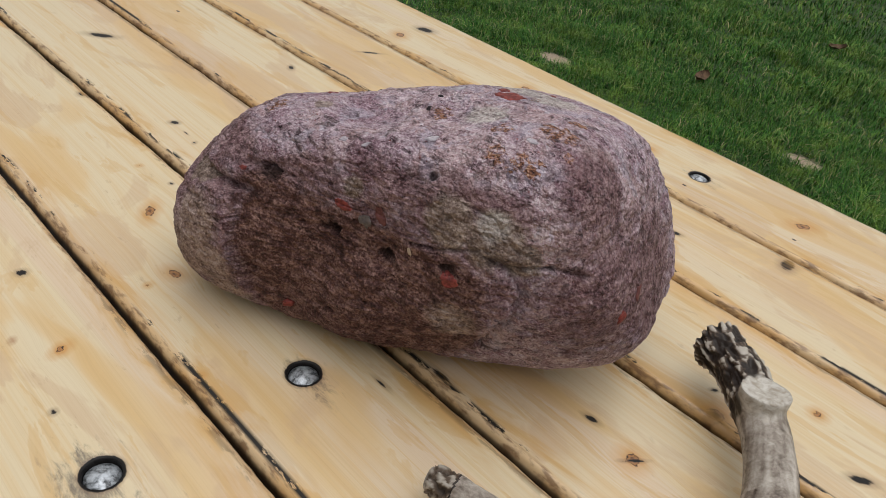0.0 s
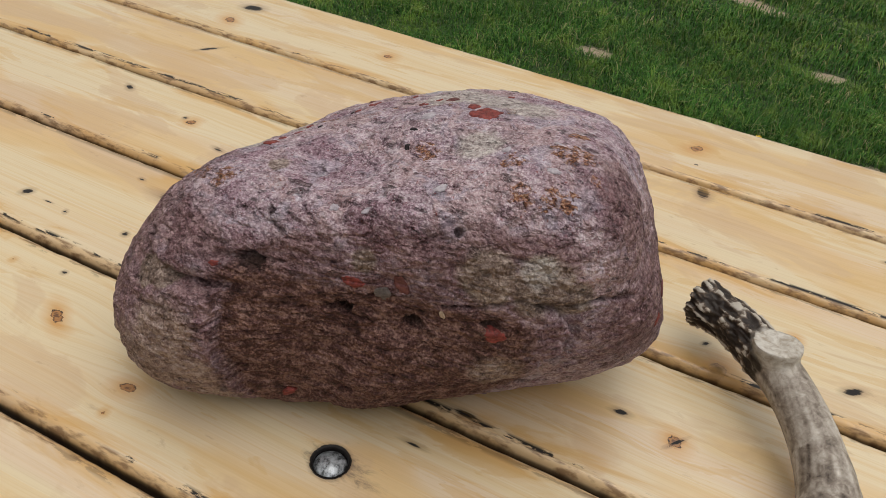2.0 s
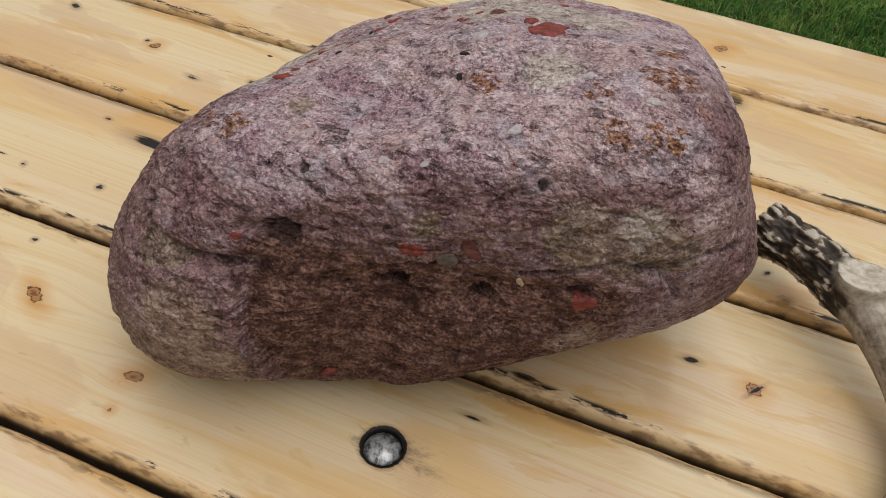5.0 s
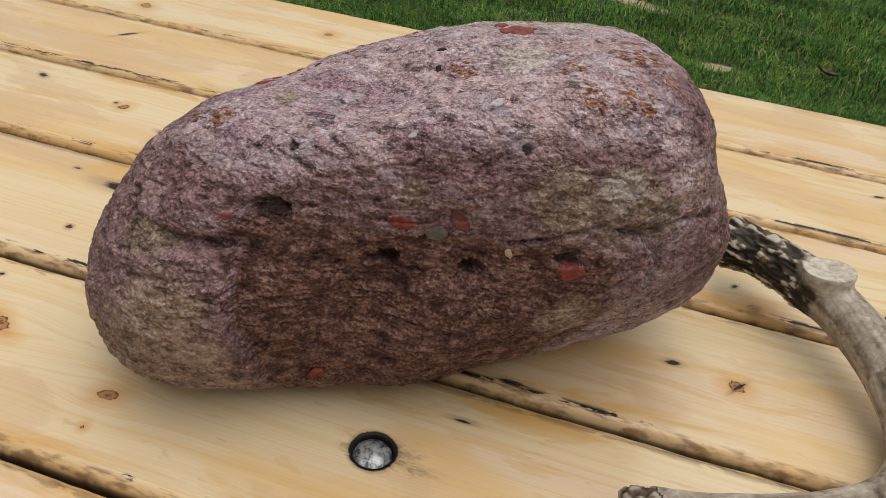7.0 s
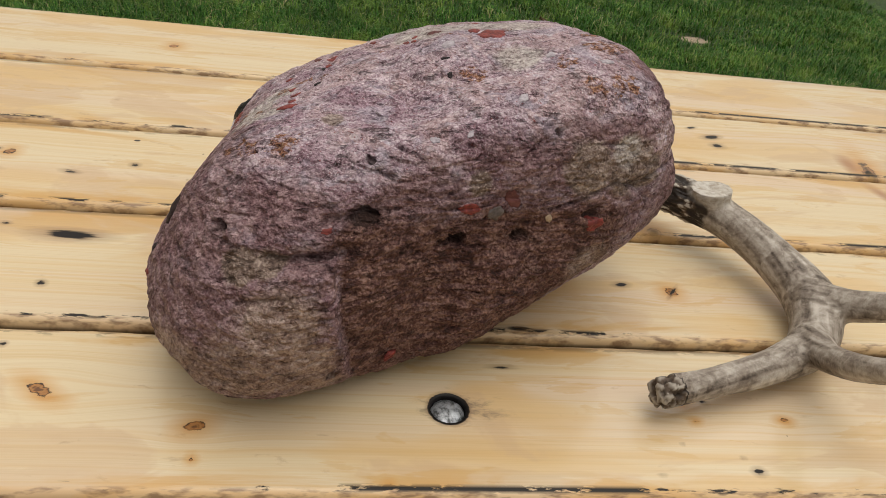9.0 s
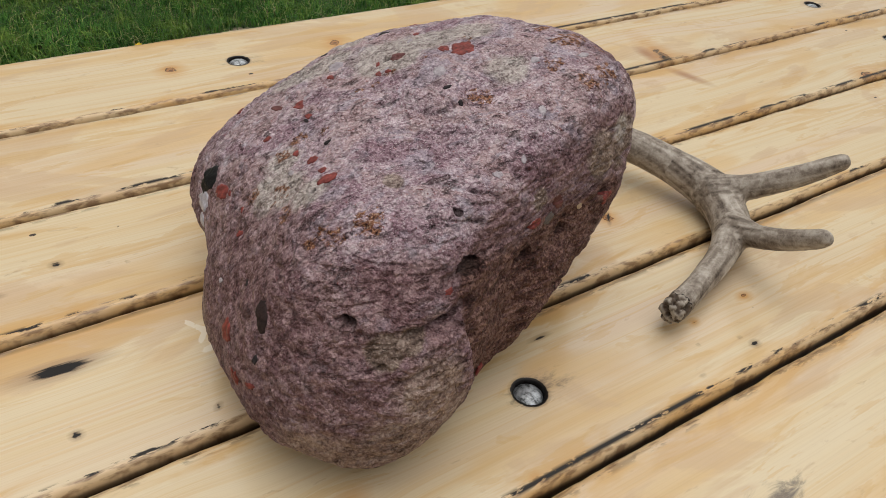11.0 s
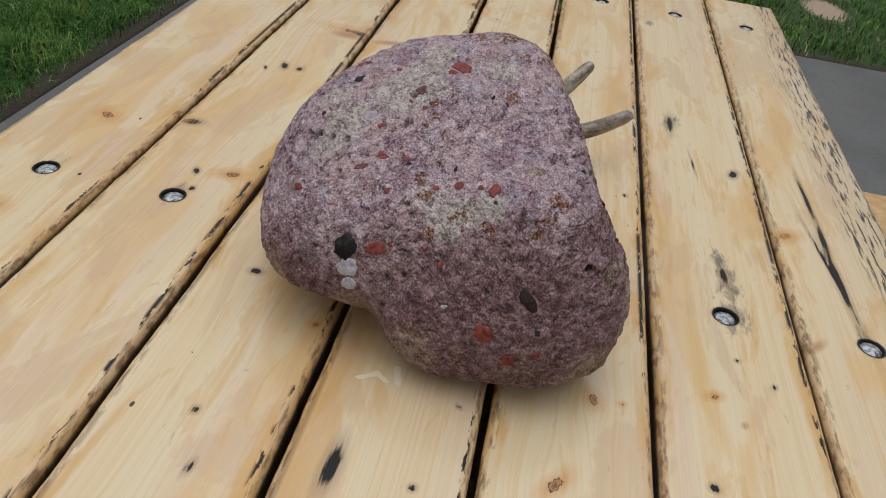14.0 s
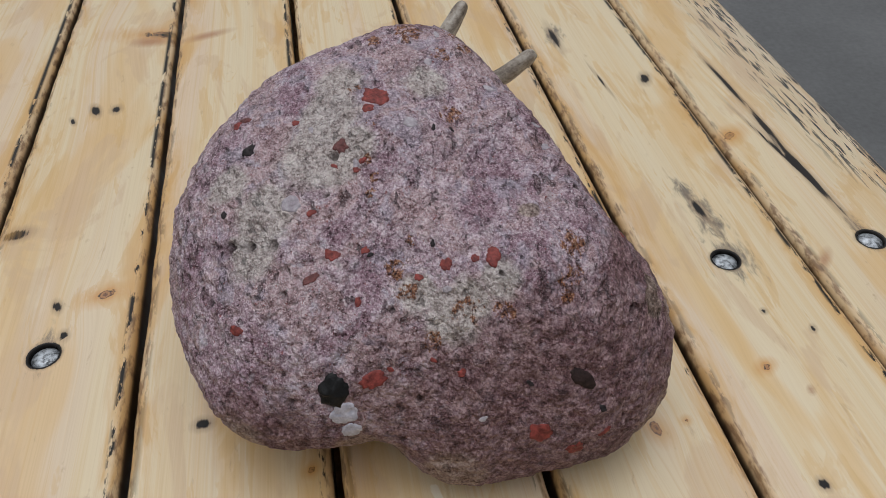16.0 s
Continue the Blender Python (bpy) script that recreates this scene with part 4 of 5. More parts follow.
# cracks and valleys: depth and half width in mm, then the line
CRACKS = [
    (3.0, 1.3, [(0.050, -0.106, 0.881), (0.066, -0.100, 0.885), (0.080, -0.096, 0.891), (0.090, -0.092, 0.895), (0.103, -0.087, 0.892), (0.115, -0.08, 0.889)]),
    (7.0, 4.2, [(0.103, -0.087, 0.892), (0.115, -0.08, 0.889), (0.121, -0.073, 0.873), (0.120, -0.075, 0.855), (0.113, -0.075, 0.83), (0.105, -0.07, 0.80)]),
    (3.5, 1.4, [(0.115, -0.079, 0.892), (0.130, -0.065, 0.896), (0.143, -0.046, 0.890)]),
    (1.6, 1.1, [(0.074, -0.091, 0.920), (0.093, -0.084, 0.918), (0.101, -0.083, 0.912), (0.109, -0.08, 0.903), (0.122, -0.07, 0.899)]),
    (3.0, 1.5, [(-0.116, -0.155, 0.868), (-0.108, -0.152, 0.867), (-0.093, -0.150, 0.867), (-0.074, -0.147, 0.861)]),
    (4.0, 2.2, [(-0.085, -0.140, 0.884), (-0.066, -0.132, 0.887), (-0.052, -0.132, 0.888)]),
    (1.8, 1.1, [(-0.13, -0.165, 0.845), (-0.115, -0.165, 0.849), (-0.1, -0.165, 0.850)]),
    (2.6, 1.3, [(-0.020, -0.121, 0.864), (-0.010, -0.120, 0.862), (0.006, -0.119, 0.860)]),
    (1.6, 1.0, [(-0.058, -0.13, 0.838), (-0.047, -0.13, 0.842), (-0.038, -0.13, 0.840)]),
    (2.5, 1.6, [(-0.050, 0.127, 0.887), (-0.057, 0.114, 0.891), (-0.066, 0.101, 0.897)]),
]
crack_field = np.zeros(len(skin))
jag = np.array([noise.fractal(Vector(v) * 160, 0.7, 2.1, 3) for v in skin])
for deep, half, line in CRACKS:
    f = np.exp(-((near_line([on_skin(q) for q in line]) + 0.0009 * jag) / (half * 0.001)) ** 2)
    push -= deep * 0.001 * f
    crack_field = np.maximum(crack_field, f * min(1.0, deep / 4) * (1.0 if half < 2 else 0.4))
# the layer over the olive patch, and the crumbled lower corner
push += 0.0022 * soft(Z, 0.904, 0.909) * soft(X, 0.105, 0.112) * (Y < -0.05)
# a smooth hollow worn into the blunt end
push -= 0.0125 * np.exp(-((skin - np.array((-0.168, 0.036, 0.788))) ** 2).sum(1) / 0.021 ** 2)
crumble = np.exp(-((X - 0.125) / 0.035) ** 2 - ((Z - 0.838) / 0.04) ** 2) * soft(-Y, 0.02, 0.05)
# pits: place, radius and depth in mm
PITS = [(-0.024, 0.04, 0.931, 3.0, 2), (-0.06, 0.116, 0.893, 5.5, 3), (-0.066, 0.102, 0.897, 3.0, 3), (-0.071, 0.086, 0.901, 3.6, 6), (-0.103, 0.083, 0.888, 2.2, 2.5), (-0.153, 0.086, 0.844, 2.4, 3), (-0.135, 0.124, 0.841, 2.0, 2), (-0.127, 0.018, 0.886, 2.2, 2), (-0.165, 0.008, 0.845, 2.4, 2), (-0.085, 0.131, 0.87, 3.2, 3), (-0.046, 0.147, 0.875, 3.2, 2), (0.048, -0.093, 0.926, 3.2, 4), (-0.142, -0.133, 0.872, 4.0, 6), (-0.066, -0.138, 0.887, 7.0, 5), (-0.008, -0.123, 0.866, 5.2, 6), (0.033, -0.110, 0.863, 5.0, 6)]
PITS2 = [(0.081, -0.101, 0.8765, 5.2, 4.5), (-0.062, -0.116, 0.91, 3.0, 3), (-0.079, -0.16, 0.786, 4.5, 6), (-0.05, 0.05, 0.92, 2.0, 1.5), (0.09, 0.02, 0.955, 3.0, 2), (0.06, 0.06, 0.945, 3.0, 2), (-0.12, -0.05, 0.9, 2.0, 2)]
pit_field = np.zeros(len(skin))
for px, py, pz, r, deep in PITS + PITS2:
    q = skin - on_skin((px, py, pz))
    d2 = (q[:, 0] / 1.25) ** 2 + (q[:, 1] / 1.25) ** 2 + (q[:, 2] * 1.25) ** 2 if abs(pz - 0.865) < 0.03 and py < -0.09 else (q ** 2).sum(1)
    close = np.flatnonzero(d2 < (r * 0.0025) ** 2)
    wig = np.array([noise.fractal(Vector(skin[k]) * 260, 0.7, 2.1, 3) for k in close])
    f = 1 / (1 + np.exp((np.sqrt(d2[close]) / (r * 0.001) * (1 + 0.4 * wig) - 0.95) / 0.075))
    push[close] -= f * deep * 0.0014
    pit_field[close] = np.maximum(pit_field[close], f)
for scale, deep, seed in ((42.0, 0.0011 + 0.006 * crumble, 0.0), (110.0, 0.0006 + 0.0025 * crumble, 4.0)):
    chip = np.empty(len(skin))
    for k, v in enumerate(skin):
        p = Vector(v) * scale + Vector((seed, 0, 0))
        p += 0.45 * noise.noise_vector(p * 0.9)
        near = noise.voronoi(p)[0]
        chip[k] = min(near[1] - near[0], 0.35)
    push += deep * (chip - 0.28)
pos = skin + dirs * push[:, None]
pos[:, 1] += step
pos[:, 2] = np.maximum(pos[:, 2], TOP + 0.0003)
for v, p in zip(bm.verts, pos):
    v.co = p
rock = tagged(part("rock", bm, rock_mat), "large rounded mauve conglomerate rock with red and white pebbles", "rock")


def blob(spots):
    v = np.zeros(len(skin))
    for px, py, pz, r in spots:
        d = np.linalg.norm(skin - np.array((px, py, pz)), axis=1) / (r * 0.001)
        v = np.maximum(v, np.exp(-(d ** 2)))
    return np.clip(v * 1.5, 0, 1)


give(rock.data, "rust", blob([(-0.135, -0.089, 0.899, 7), (-0.115, -0.1, 0.906, 7), (-0.092, -0.003, 0.91, 7), (-0.136, -0.025, 0.888, 9), (0.001, -0.042, 0.937, 10), (0.085, -0.027, 0.957, 15), (0.07, -0.066, 0.946, 10), (0.095, -0.06, 0.946, 9), (0.056, -0.046, 0.951, 9), (-0.114, -0.099, 0.907, 12), (0.104, -0.038, 0.952, 5), (0.03, 0.02, 0.945, 6), (-0.01, 0.012, 0.94, 5), (0.08, 0.0, 0.957, 9), (-0.105, -0.097, 0.909, 8), (-0.13, -0.095, 0.899, 9), (-0.141, -0.086, 0.895, 7), (-0.119, 0.007, 0.89, 9), (-0.137, -0.028, 0.886, 10), (-0.141, -0.049, 0.888, 9), (-0.146, -0.005, 0.873, 8), (-0.105, 0.012, 0.898, 9), (-0.056, 0.02, 0.921, 5), (-0.046, 0.016, 0.927, 5), (-0.032, 0.018, 0.931, 5), (-0.008, 0.015, 0.944, 4), (0.086, -0.063, 0.947, 9), (0.078, -0.026, 0.956, 8)]))
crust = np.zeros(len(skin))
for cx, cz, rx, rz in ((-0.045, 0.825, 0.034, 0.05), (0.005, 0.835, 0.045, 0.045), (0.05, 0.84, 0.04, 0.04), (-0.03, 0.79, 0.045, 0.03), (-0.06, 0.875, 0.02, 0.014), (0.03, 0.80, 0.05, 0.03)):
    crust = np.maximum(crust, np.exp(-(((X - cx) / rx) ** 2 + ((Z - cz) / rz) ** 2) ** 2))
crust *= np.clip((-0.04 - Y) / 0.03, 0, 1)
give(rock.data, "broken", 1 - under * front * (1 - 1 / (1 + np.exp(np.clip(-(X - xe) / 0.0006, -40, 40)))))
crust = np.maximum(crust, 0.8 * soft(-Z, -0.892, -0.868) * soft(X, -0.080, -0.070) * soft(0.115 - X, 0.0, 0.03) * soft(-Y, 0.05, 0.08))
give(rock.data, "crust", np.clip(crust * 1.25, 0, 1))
# plum stone on the long face; shade painted into low faces and both ends
plum_shade = np.zeros(len(skin))
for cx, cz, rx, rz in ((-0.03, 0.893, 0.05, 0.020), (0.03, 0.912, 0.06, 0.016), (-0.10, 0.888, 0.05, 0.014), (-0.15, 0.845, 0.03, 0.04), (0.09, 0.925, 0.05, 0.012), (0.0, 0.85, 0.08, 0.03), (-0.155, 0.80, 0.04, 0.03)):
    plum_shade = np.maximum(plum_shade, np.exp(-(((X - cx) / rx) ** 2 + ((Z - cz) / rz) ** 2)))
plum_shade *= np.clip((-0.05 - Y) / 0.03, 0, 1)
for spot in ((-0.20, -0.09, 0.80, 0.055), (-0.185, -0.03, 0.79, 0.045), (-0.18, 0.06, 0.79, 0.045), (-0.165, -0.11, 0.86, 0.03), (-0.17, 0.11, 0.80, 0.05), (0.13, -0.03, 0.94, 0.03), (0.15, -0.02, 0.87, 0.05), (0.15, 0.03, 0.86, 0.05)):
    plum_shade = np.maximum(plum_shade, 1.1 * np.exp(-((skin - np.array(spot[:3])) ** 2).sum(1) / (spot[3] * 1.25) ** 2))
plum_shade = np.maximum(plum_shade, 0.78 / (1 + np.exp((Z - 0.912 - 0.12 * X) / 0.008)) * np.clip((-0.06 - Y) / 0.03, 0, 1))
plum_shade = np.maximum(plum_shade, 1.05 / (1 + np.exp((X + 0.150 + 0.4 * (0.86 - Z)) / 0.012)))
give(rock.data, "plum_shade", plum_shade)
# hollows whose shade the stone's colour carries
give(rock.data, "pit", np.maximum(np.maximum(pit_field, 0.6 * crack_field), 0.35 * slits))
give(rock.data, "tan", blob([(-0.105, -0.172, 0.835, 22), (-0.098, -0.17, 0.805, 24), (-0.125, -0.175, 0.80, 26), (-0.16, -0.15, 0.785, 28), (0.085, -0.095, 0.835, 16), (-0.09, -0.15, 0.775, 20), (-0.185, -0.01, 0.79, 20), (-0.16, 0.13, 0.81, 22), (-0.166, 0.05, 0.805, 14), (-0.17, 0.034, 0.795, 14)]))
give(rock.data, "olive", blob([(0.07, -0.095, 0.905, 16), (0.098, -0.085, 0.903, 17), (0.115, -0.075, 0.897, 11), (-0.084, -0.078, 0.915, 6), (-0.129, -0.153, 0.861, 10), (-0.115, -0.16, 0.868, 8), (0.0, -0.112, 0.9, 8)]))
give(rock.data, "pale", blob([(-0.02, 0.05, 0.933, 26), (0.01, 0.04, 0.94, 22), (-0.05, 0.09, 0.91, 20), (-0.07, 0.10, 0.895, 16), (-0.13, -0.03, 0.888, 14), (-0.12, 0.0, 0.89, 12), (0.04, 0.03, 0.945, 16), (0.03, -0.03, 0.945, 14), (-0.016, 0.112, 0.91, 14), (-0.02, 0.026, 0.936, 14), (-0.136, -0.018, 0.885, 16), (-0.125, -0.05, 0.898, 12), (0.095, -0.086, 0.914, 9)]))

# pebbles set in the rock: place, half size in mm, kind
PEBBLES = [(0.017, 0.006, 0.947, 10.8, "red"), (0.005, 0.013, 0.945, 3.4, "red"), (0.005, 0.097, 0.922, 6.0, "dark"), (0.041, 0.100, 0.924, 4.2, "dred"), (0.039, 0.106, 0.921, 3.4, "red"), (0.014, 0.064, 0.935, 2.2, "red"), (-0.031, 0.041, 0.928, 2.1, "red"), (-0.034, 0.027, 0.930, 3.4, "grey"), (-0.038, 0.027, 0.928, 2.1, "red"), (-0.014, -0.013, 0.943, 5.0, "white"), (-0.017, -0.028, 0.939, 2.7, "dark"), (-0.059, 0.059, 0.914, 2.4, "red"), (-0.049, 0.072, 0.915, 6.2, "grey"), (-0.037, 0.116, 0.902, 2.7, "dark"), (-0.099, 0.064, 0.895, 4.6, "dred"), (-0.110, 0.114, 0.869, 3.5, "red"), (-0.153, 0.058, 0.852, 10.4, "black"), (-0.153, 0.034, 0.857, 7.2, "red"), (-0.151, 0.023, 0.862, 1.9, "red")]
PEBBLES += [(-0.161, 0.054, 0.838, 8.8, "milky"), (-0.165, 0.051, 0.825, 6.8, "milky"), (-0.175, -0.091, 0.855, 10.0, "brown"), (-0.113, -0.048, 0.907, 5.5, "red"), (-0.111, -0.019, 0.903, 3.4, "red"), (-0.113, -0.001, 0.898, 2.3, "red"), (-0.097, -0.013, 0.909, 2.8, "dark"), (-0.094, 0.026, 0.904, 1.9, "dark"), (-0.091, 0.029, 0.905, 2.0, "red"), (-0.119, 0.038, 0.889, 2.6, "red"), (-0.178, -0.029, 0.835, 2.9, "white"), (-0.187, -0.063, 0.825, 6.0, "red"), (-0.193, -0.086, 0.808, 5.0, "red"), (-0.190, -0.104, 0.817, 3.9, "red"), (-0.172, -0.059, 0.854, 2.1, "dark"), (-0.185, -0.103, 0.835, 2.3, "dark"), (-0.161, -0.019, 0.860, 2.3, "red"), (-0.153, -0.003, 0.866, 1.9, "red"), (0.002, 0.053, 0.935, 2.2, "white")]
PEBBLES += [(-0.124, -0.017, 0.895, 2.7, "white"), (0.026, -0.076, 0.938, 4.4, "white"), (0.081, -0.047, 0.954, 4.2, "white"), (0.048, -0.035, 0.951, 3.0, "white"), (-0.014, -0.041, 0.935, 2.0, "dark"), (-0.003, -0.120, 0.886, 5.6, "red"), (0.023, -0.110, 0.889, 5.6, "dred"), (0.013, -0.114, 0.880, 5.0, "slate"), (0.081, -0.100, 0.8690, 5.2, "red"), (0.049, -0.106, 0.8745, 3.3, "cream"), (-0.089, 0.050, 0.903, 4.2, "red"), (-0.019, 0.035, 0.934, 4.0, "dred"), (-0.033, 0.022, 0.931, 2.3, "red"), (-0.007, -0.102, 0.924, 3.2, "grey"), (-0.041, -0.135, 0.782, 3.2, "red"), (0.157, -0.016, 0.856, 4.0, "red"), (0.158, 0.005, 0.865, 4.5, "dred"), (-0.083, -0.144, 0.881, 2.6, "red"), (-0.027, -0.103, 0.919, 3.0, "grey"), (-0.110, -0.037, 0.905, 2.4, "red")]


def pebble(px, py, pz, size, kind, order):
    p = on_skin((px, py, pz))
    size *= 1.22 if kind in ("red", "dred") and size < 8 else 1.0
    h = 0.004
    d = (p - CENTRE) / np.linalg.norm(p - CENTRE)
    t1 = np.cross(d, (0.3, 0.2, 0.9))
    t1 /= np.linalg.norm(t1)
    t2 = np.cross(d, t1)
    q1, q2 = on_skin(p + h * t1) - on_skin(p - h * t1), on_skin(p + h * t2) - on_skin(p - h * t2)
    nrm = Vector(np.cross(q1, q2)).normalized()
    if nrm.dot(Vector(d)) < 0:
        nrm = -nrm
    u = nrm.orthogonal().normalized()
    u.rotate(Matrix.Rotation(order * 2.1, 3, nrm))
    w = nrm.cross(u)
    s = size * 0.001
    bx = 0.72 + 0.25 * math.sin(order * 1.7)
    lump = {"black": 0.30, "brown": 0.10, "cream": 0.30}.get(kind, 0.06)
    hood = np.flatnonzero(((skin - p) ** 2).sum(1) < (s * 2.2 + 0.004) ** 2)
    bm = bmesh.new()
    seg = 28 if size > 4 else 18
    rings = []
    for f in (0.0, 0.25, 0.5, 0.72, 0.9, 1.0, 1.02):
        ring = []
        for k in range(1 if f == 0 else seg):
            a = 2 * math.pi * k / seg
            out = Vector((math.cos(a), math.sin(a), 0))
            r = s * f * (1 + (0.22 if size > 6.5 else 0.42) * noise.noise(out * 1.1 + Vector((order * 3.3, 0, 0))) + (0.14 if size > 6.5 and kind != "red" else 0.30) * noise.noise(out * 2.6 + Vector((0, order * 1.9, 0))) + (0.28 if kind == "black" else 0.16) * noise.noise(out * 6 + Vector((0, 0, order))))
            q = on_skin(np.array(Vector(p) + u * out.x * r + w * out.y * r * bx))
            d2 = ((skin[hood] - q) ** 2).sum(1) + 1e-8
            wt = 1 / d2 ** 1.5
            under = float((push[hood] * wt).sum() / wt.sum())
            dome = lump * s * (1 - f * f) * (1 + (0.9 if kind == "black" else 0.5) * noise.noise(Vector(q) * (2.6 / s) + Vector((order, 0, 0))))
            up = dome + (0.0006 if f < 0.95 else 0.0001 if f < 1.01 else -0.0022)
            ring.append(bm.verts.new(q + (q - CENTRE) / np.linalg.norm(q - CENTRE) * (under + up)))
        rings.append(ring)
    for k in range(seg):
        bm.faces.new((rings[0][0], rings[1][k], rings[1][(k + 1) % seg]))
        for a, c in zip(rings[1:], rings[2:]):
            bm.faces.new((a[k], c[k], c[(k + 1) % seg], a[(k + 1) % seg]))
    bm.faces.new(rings[-1][::-1])
    part("pebble", bm, PEBBLE[kind], rock)


for order, row in enumerate(PEBBLES):
    pebble(*row, order)

# ---- the antler ----
def tube(bm, pts, sides=20):
    """A closed tube round a smooth line through (x, y, z, radius)."""
    P = [Vector(p[:3]) for p in pts]
    R = [p[3] for p in pts]
    line, rad = [], []
    for i in range(len(P) - 1):
        p0, p1, p2, p3 = P[max(i - 1, 0)], P[i], P[i + 1], P[min(i + 2, len(P) - 1)]
        for k in range(8):
            t = k / 8
            line.append(0.5 * ((2 * p1) + (p2 - p0) * t + (2 * p0 - 5 * p1 + 4 * p2 - p3) * t * t + (3 * p1 - p0 - 3 * p2 + p3) * t ** 3))
            rad.append(R[i] + (R[i + 1] - R[i]) * t)
    line.append(P[-1])
    rad.append(R[-1])
    rings = []
    ref = Vector((0.12, 0.1, 1))
    for i, (c, r) in enumerate(zip(line, rad)):
        d = (line[min(i + 1, len(line) - 1)] - line[max(i - 1, 0)]).normalized()
        u = (ref - d * ref.dot(d)).normalized()
        w = d.cross(u)
        rings.append([bm.verts.new(c + r * (math.cos(a) * u + math.sin(a) * w)) for a in (2 * math.pi * k / sides for k in range(sides))])
    for a, b in zip(rings, rings[1:]):
        for k in range(sides):
            bm.faces.new((a[k], a[(k + 1) % sides], b[(k + 1) % sides], b[k]))
    bm.faces.new(rings[0][::-1])
    bm.faces.new(rings[-1])


BURR = np.array((0.188, 0.112, 0.792))
CUT = np.array((0.2445, 0.061, 0.8200))
bm = bmesh.new()
tube(bm, [(0.188, 0.113, 0.793, 0.0215), (0.198, 0.106, 0.796, 0.0180), (0.214, 0.094, 0.799, 0.0172), (0.238, 0.071, 0.800, 0.0172), (0.265, 0.041, 0.797, 0.0168), (0.289, 0.0, 0.789, 0.0178), (0.300, -0.045, 0.782, 0.0212), (0.282, -0.086, 0.776, 0.0185), (0.240, -0.113, 0.777, 0.0132), (0.187, -0.133, 0.778, 0.0106), (0.156, -0.142, 0.7785, 0.0106), (0.135, -0.148, 0.778, 0.0094)])
tube(bm, [(0.296, -0.045, 0.783, 0.0195), (0.315, -0.069, 0.799, 0.0128), (0.336, -0.098, 0.823, 0.0108), (0.354, -0.120, 0.846, 0.0085), (0.359, -0.126, 0.851, 0.005)])
tube(bm, [(0.275, -0.090, 0.780, 0.0165), (0.267, -0.121, 0.793, 0.0108), (0.262, -0.15, 0.811, 0.0098), (0.26, -0.175, 0.831, 0.0085), (0.26, -0.182, 0.837, 0.005)])
tube(bm, [(0.246, 0.062, 0.797, 0.0165), (0.2455, 0.0605, 0.808, 0.0165), (0.2445, 0.061, 0.8235, 0.0178)])
rough = part("antler", bm, antler_mat)
mod = rough.modifiers.new("weld", "REMESH")
mod.mode, mod.voxel_size = "VOXEL", 0.0013
mod2 = rough.modifiers.new("smooth", "SMOOTH")
mod2.factor, mod2.iterations = 0.5, 34
bpy.context.view_layer.update()
me = bpy.data.meshes.new_from_object(rough.evaluated_get(bpy.context.evaluated_depsgraph_get()))
bpy.data.objects.remove(rough)
co = np.empty(len(me.vertices) * 3, np.float32)
me.vertices.foreach_get("co", co)
co = co.reshape(-1, 3).astype(float)
nr = np.empty(len(me.vertices) * 3, np.float32)
me.vertices.foreach_get("normal", nr)
nr = nr.reshape(-1, 3)
axis = np.array((0.06, -0.055, 0.005))
axis /= np.linalg.norm(axis)
s = (co - BURR) @ axis
side = co - BURR - s[:, None] * axis
turn = np.arctan2(side @ np.cross(axis, (0, 0, 1)), side[:, 2])
near = np.clip((0.085 - s) / 0.02, 0, 1) * (co[:, 1] > 0.02)
flute = np.array([noise.fractal(Vector((math.cos(t) * 5.5, math.sin(t) * 5.5, q * 75)), 0.8, 2.2, 3) for t, q in zip(turn, s)])
knob = np.array([noise.noise(Vector(p) * 210) for p in co])
ridge = 0.47 + 0.75 * flute + 0.25 * knob
cutd = np.linalg.norm(co - CUT, axis=1)
cut = np.clip(2.2 - cutd / 0.010, 0, 1) * np.clip((co[:, 2] - 0.808) / 0.005, 0, 1)
plane = 0.8205 + 0.16 * (co[:, 0] - CUT[0]) - 0.12 * (co[:, 1] - CUT[1])
co[:, 2] = np.where((cutd < 0.026) & (co[:, 2] > plane), plane, co[:, 2])
hollow = np.clip(1 - cutd / 0.009, 0, 1) * (nr[:, 2] > 0.4)
tipd = np.linalg.norm(co - np.array((0.136, -0.149, 0.779)), axis=1)
ragged = np.clip((0.030 - tipd) / 0.02, 0, 1)
endn = np.array([noise.fractal(Vector(p) * 170, 0.6, 2.2, 4) for p in co])
furrow = np.array([noise.fractal(Vector((p[0] * 55, p[1] * 55, p[2] * 120)), 0.7, 2.1, 3) for p in co])
co = co + nr * ((near * (1 - cut) * (ridge - 0.5) * 0.0042) + (0.0003 * furrow) - 0.0025 * hollow[:, None][:, 0] - ragged * 0.0065 * np.maximum(endn, -0.2))[:, None]
co[:, 2] = np.maximum(co[:, 2], TOP + 0.0004)
me.vertices.foreach_set("co", co.ravel().astype(np.float32))
me.update()
give(me, "ridge", np.maximum(np.clip(near * (0.15 + 0.85 * np.clip(ridge, 0, 1)), 0, 1) * (1 - cut), (ragged > 0.55) * np.clip(0.66 - 0.25 * endn, 0.57, 0.76)))
LINES = [[(0.186, 0.113, 0.792), (0.236, 0.072, 0.797), (0.262, 0.042, 0.795), (0.285, 0.0, 0.788), (0.296, -0.045, 0.78), (0.278, -0.09, 0.776), (0.235, -0.117, 0.776), (0.14, -0.148, 0.777)], [(0.292, -0.045, 0.782), (0.336, -0.098, 0.823), (0.357, -0.124, 0.849)], [(0.262, -0.098, 0.779), (0.262, -0.15, 0.811), (0.26, -0.180, 0.835)]]
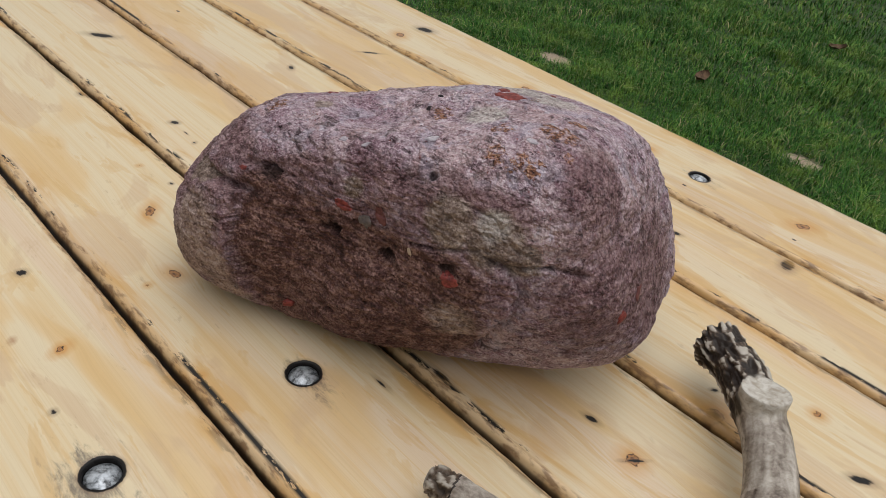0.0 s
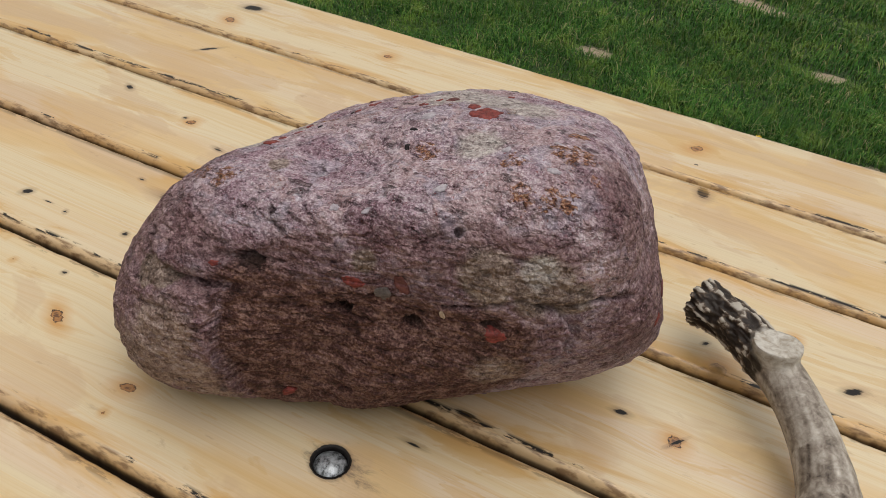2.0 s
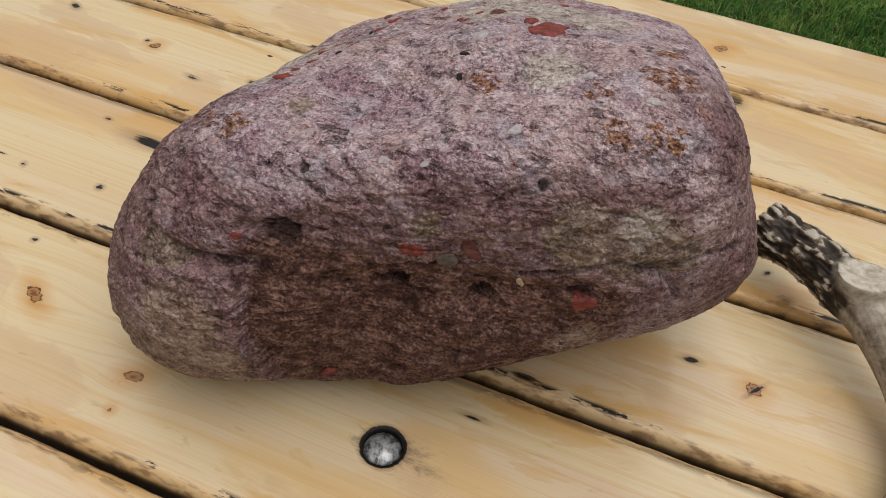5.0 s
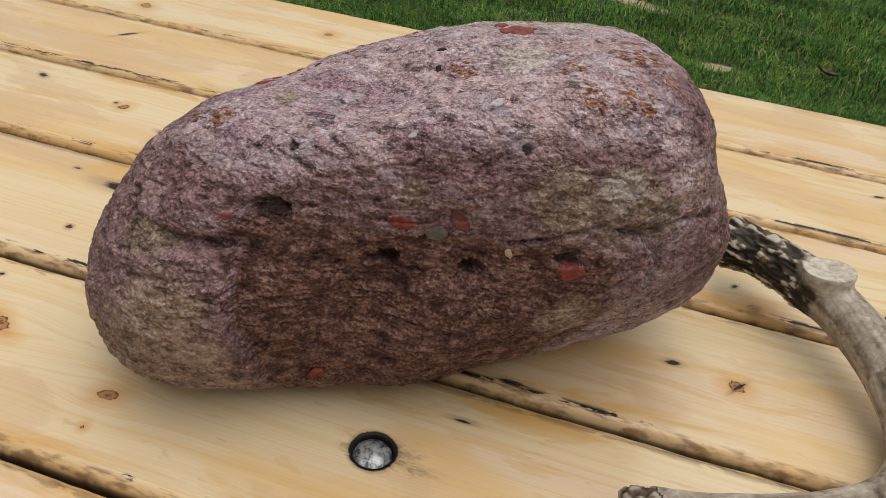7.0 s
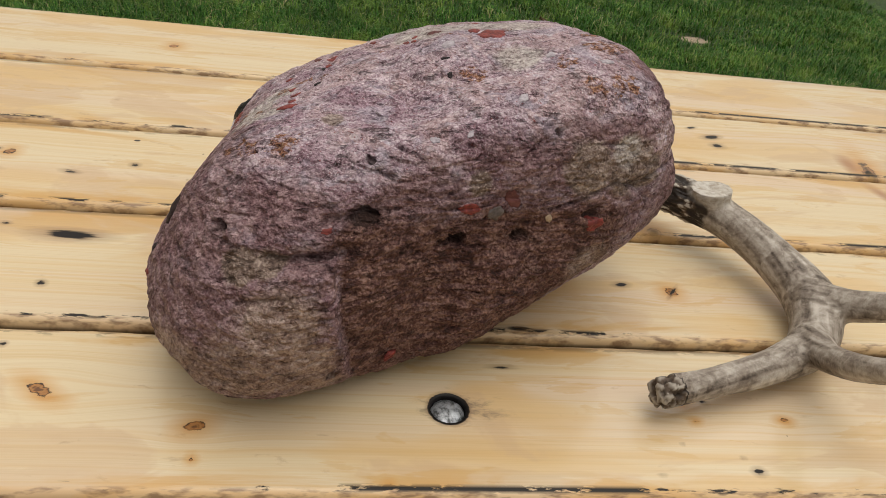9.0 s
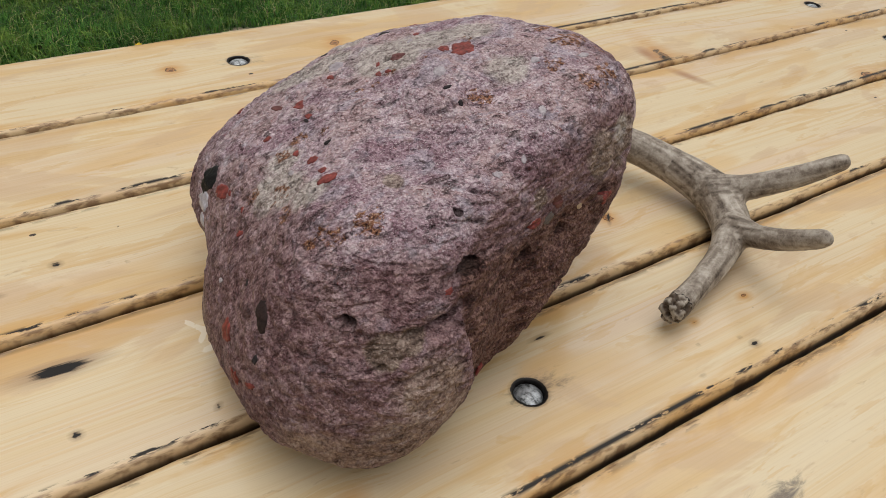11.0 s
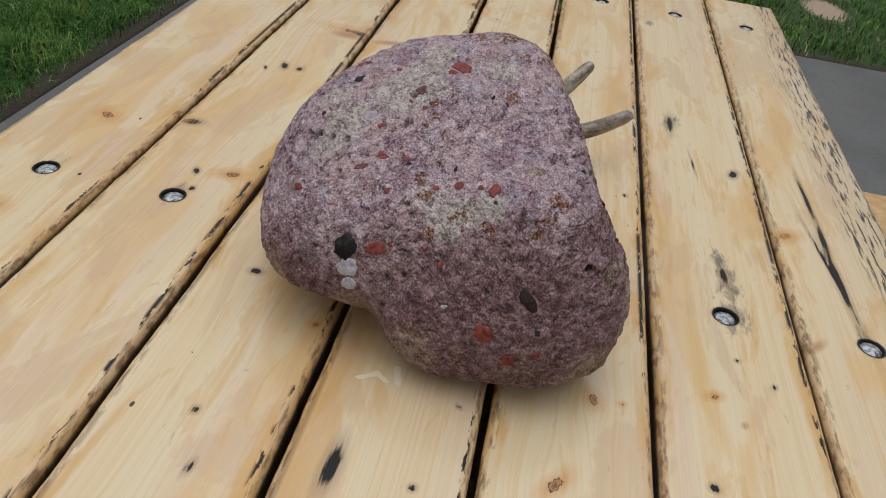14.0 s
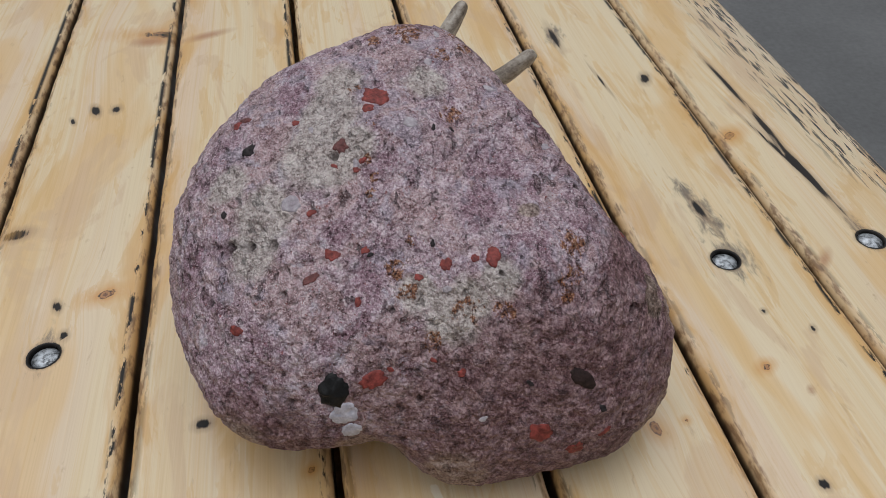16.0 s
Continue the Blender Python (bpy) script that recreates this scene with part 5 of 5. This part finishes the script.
best, off, arc = np.full(len(co), 9.0), np.zeros((len(co), 3)), np.zeros(len(co))
for run, line in enumerate(LINES):
    gone = run * 1.7
    for a, c in zip(line, line[1:]):
        a, c = np.array(a), np.array(c)
        t = np.clip(((co - a) @ (c - a)) / ((c - a) @ (c - a)), 0, 1)
        q = co - a - t[:, None] * (c - a)
        d = np.linalg.norm(q, axis=1)
        closer = d < best
        best = np.where(closer, d, best)
        off[closer] = q[closer]
        arc = np.where(closer, gone + t * np.linalg.norm(c - a), arc)
        gone += np.linalg.norm(c - a)
give(me, "streak", [0.5 + 0.42 * noise.fractal(Vector((o[0] * 190, o[1] * 190, o[2] * 190 + s_ * 22)), 0.6, 2.1, 4) for o, s_ in zip(off, arc)])
give(me, "cut", np.clip(cut * 1.5, 0, 1))
me.polygons.foreach_set("use_smooth", [True] * len(me.polygons))
low = co[:, 2].min()
co[:, 2] += TOP - low
me.vertices.foreach_set("co", co.ravel().astype(np.float32))
me.update()
antler = tagged(new("antler"), "weathered grey-brown forked deer antler lying on the planks", "antler")
antler.location = (0.29, -0.045, TOP)
# one smooth skin, told apart into burr, sawn stub, beam and tines
which = np.where(arc >= 3.3, 2, np.where(arc >= 1.7, 1, 0))
which = np.where((which == 0) & (arc > 0.235), 3, which)
which = np.where((near > 0.5) & (cut < 0.3), 4, np.where(cut > 0.6, 5, which))
full = np.empty(len(me.vertices) * 3, np.float32)
me.vertices.foreach_get("normal", full)
full = full.reshape(-1, 3)
polys = [tuple(p.vertices) for p in me.polygons]
fields = {name: np.empty(len(co), np.float32) for name in ("ridge", "streak", "cut")}
for name, arr in fields.items():
    me.attributes[name].data.foreach_get("value", arr)
for kind, name, label in ((0, "beam", ""), (1, "tine", ""), (2, "tine", ""), (3, "tine", "weathered tine with a ragged broken tip"), (4, "burr", "dark furrowed burr with white ridges"), (5, "sawn_stub", "pale flat sawn end")):
    mine = [p for p in polys if np.bincount(which[list(p)]).argmax() == kind]
    used = np.array(sorted({v for p in mine for v in p}))
    index = {v: k for k, v in enumerate(used)}
    ob = mesh_object(name, co[used] - np.array(antler.location), [[index[v] for v in p] for p in mine], antler_mat, antler, label)
    for key, arr in fields.items():
        give(ob.data, key, arr[used])
    ob.data.normals_split_custom_set_from_vertices([tuple(v) for v in full[used]])
bpy.data.meshes.remove(me)

# ---- small things on the lawn ----
bm = bmesh.new()
tube(bm, [(0.0, 0.0, 0.0, 0.002), (0.004, 0.0, 0.03, 0.0018), (0.006, 0.003, 0.05, 0.0016)], 6)
stalk = tagged(part("dandelion", bm, simple("dandelion_stalk", (0.10, 0.17, 0.05), 0.6)), "small yellow dandelion flower in the grass", "flower")
stalk.location = (0.245, 2.26, GROUND - 0.014)
bm = bmesh.new()
for k in range(26):
    a, up = k * 2.39996, 0.25 + 0.6 * k / 26
    d = Vector((math.cos(a) * (1 - up), math.sin(a) * (1 - up), 0.35 * up)).normalized()
    s = Vector((-math.sin(a), math.cos(a), 0)) * 0.0028
    o = Vector((0.006, 0.003, 0.05))
    vs = [bm.verts.new(o + d * 0.003 - s * 0.5), bm.verts.new(o + d * 0.003 + s * 0.5), bm.verts.new(o + d * 0.015 + s), bm.verts.new(o + d * 0.015 - s)]
    bm.faces.new(vs)
part("petals", bm, simple("dandelion_yellow", (0.75, 0.52, 0.03), 0.6), stalk, "bright yellow petals", smooth=False)
leaf_mat = stone("dead_leaf", (0.04, 0.022, 0.014), (0.16, 0.10, 0.06), 0.8, 60.0)
for k, (lx, ly) in enumerate(((-1.06, 4.5), (-1.2, 3.1), (0.95, 3.3))):
    bm = bmesh.new()
    bmesh.ops.create_grid(bm, x_segments=8, y_segments=6, size=1)
    for v in bm.verts:
        w = math.sqrt(max(0.0, 1 - v.co.x ** 2)) * 0.6
        v.co = (v.co.x * 0.05, v.co.y * w * 0.05, 0.014 * v.co.y ** 2 + 0.012 * v.co.x ** 2 + 0.006 * noise.noise(v.co * 2 + Vector((k, 0, 0))))
    leaf = tagged(part("dead_leaf", bm, leaf_mat), "curled dark brown dead leaf lying on the grass", "leaf", "leaves on the lawn")
    leaf.matrix_world = pose(lx, ly, GROUND + 0.022, 8, -12, k * 70 + 20)
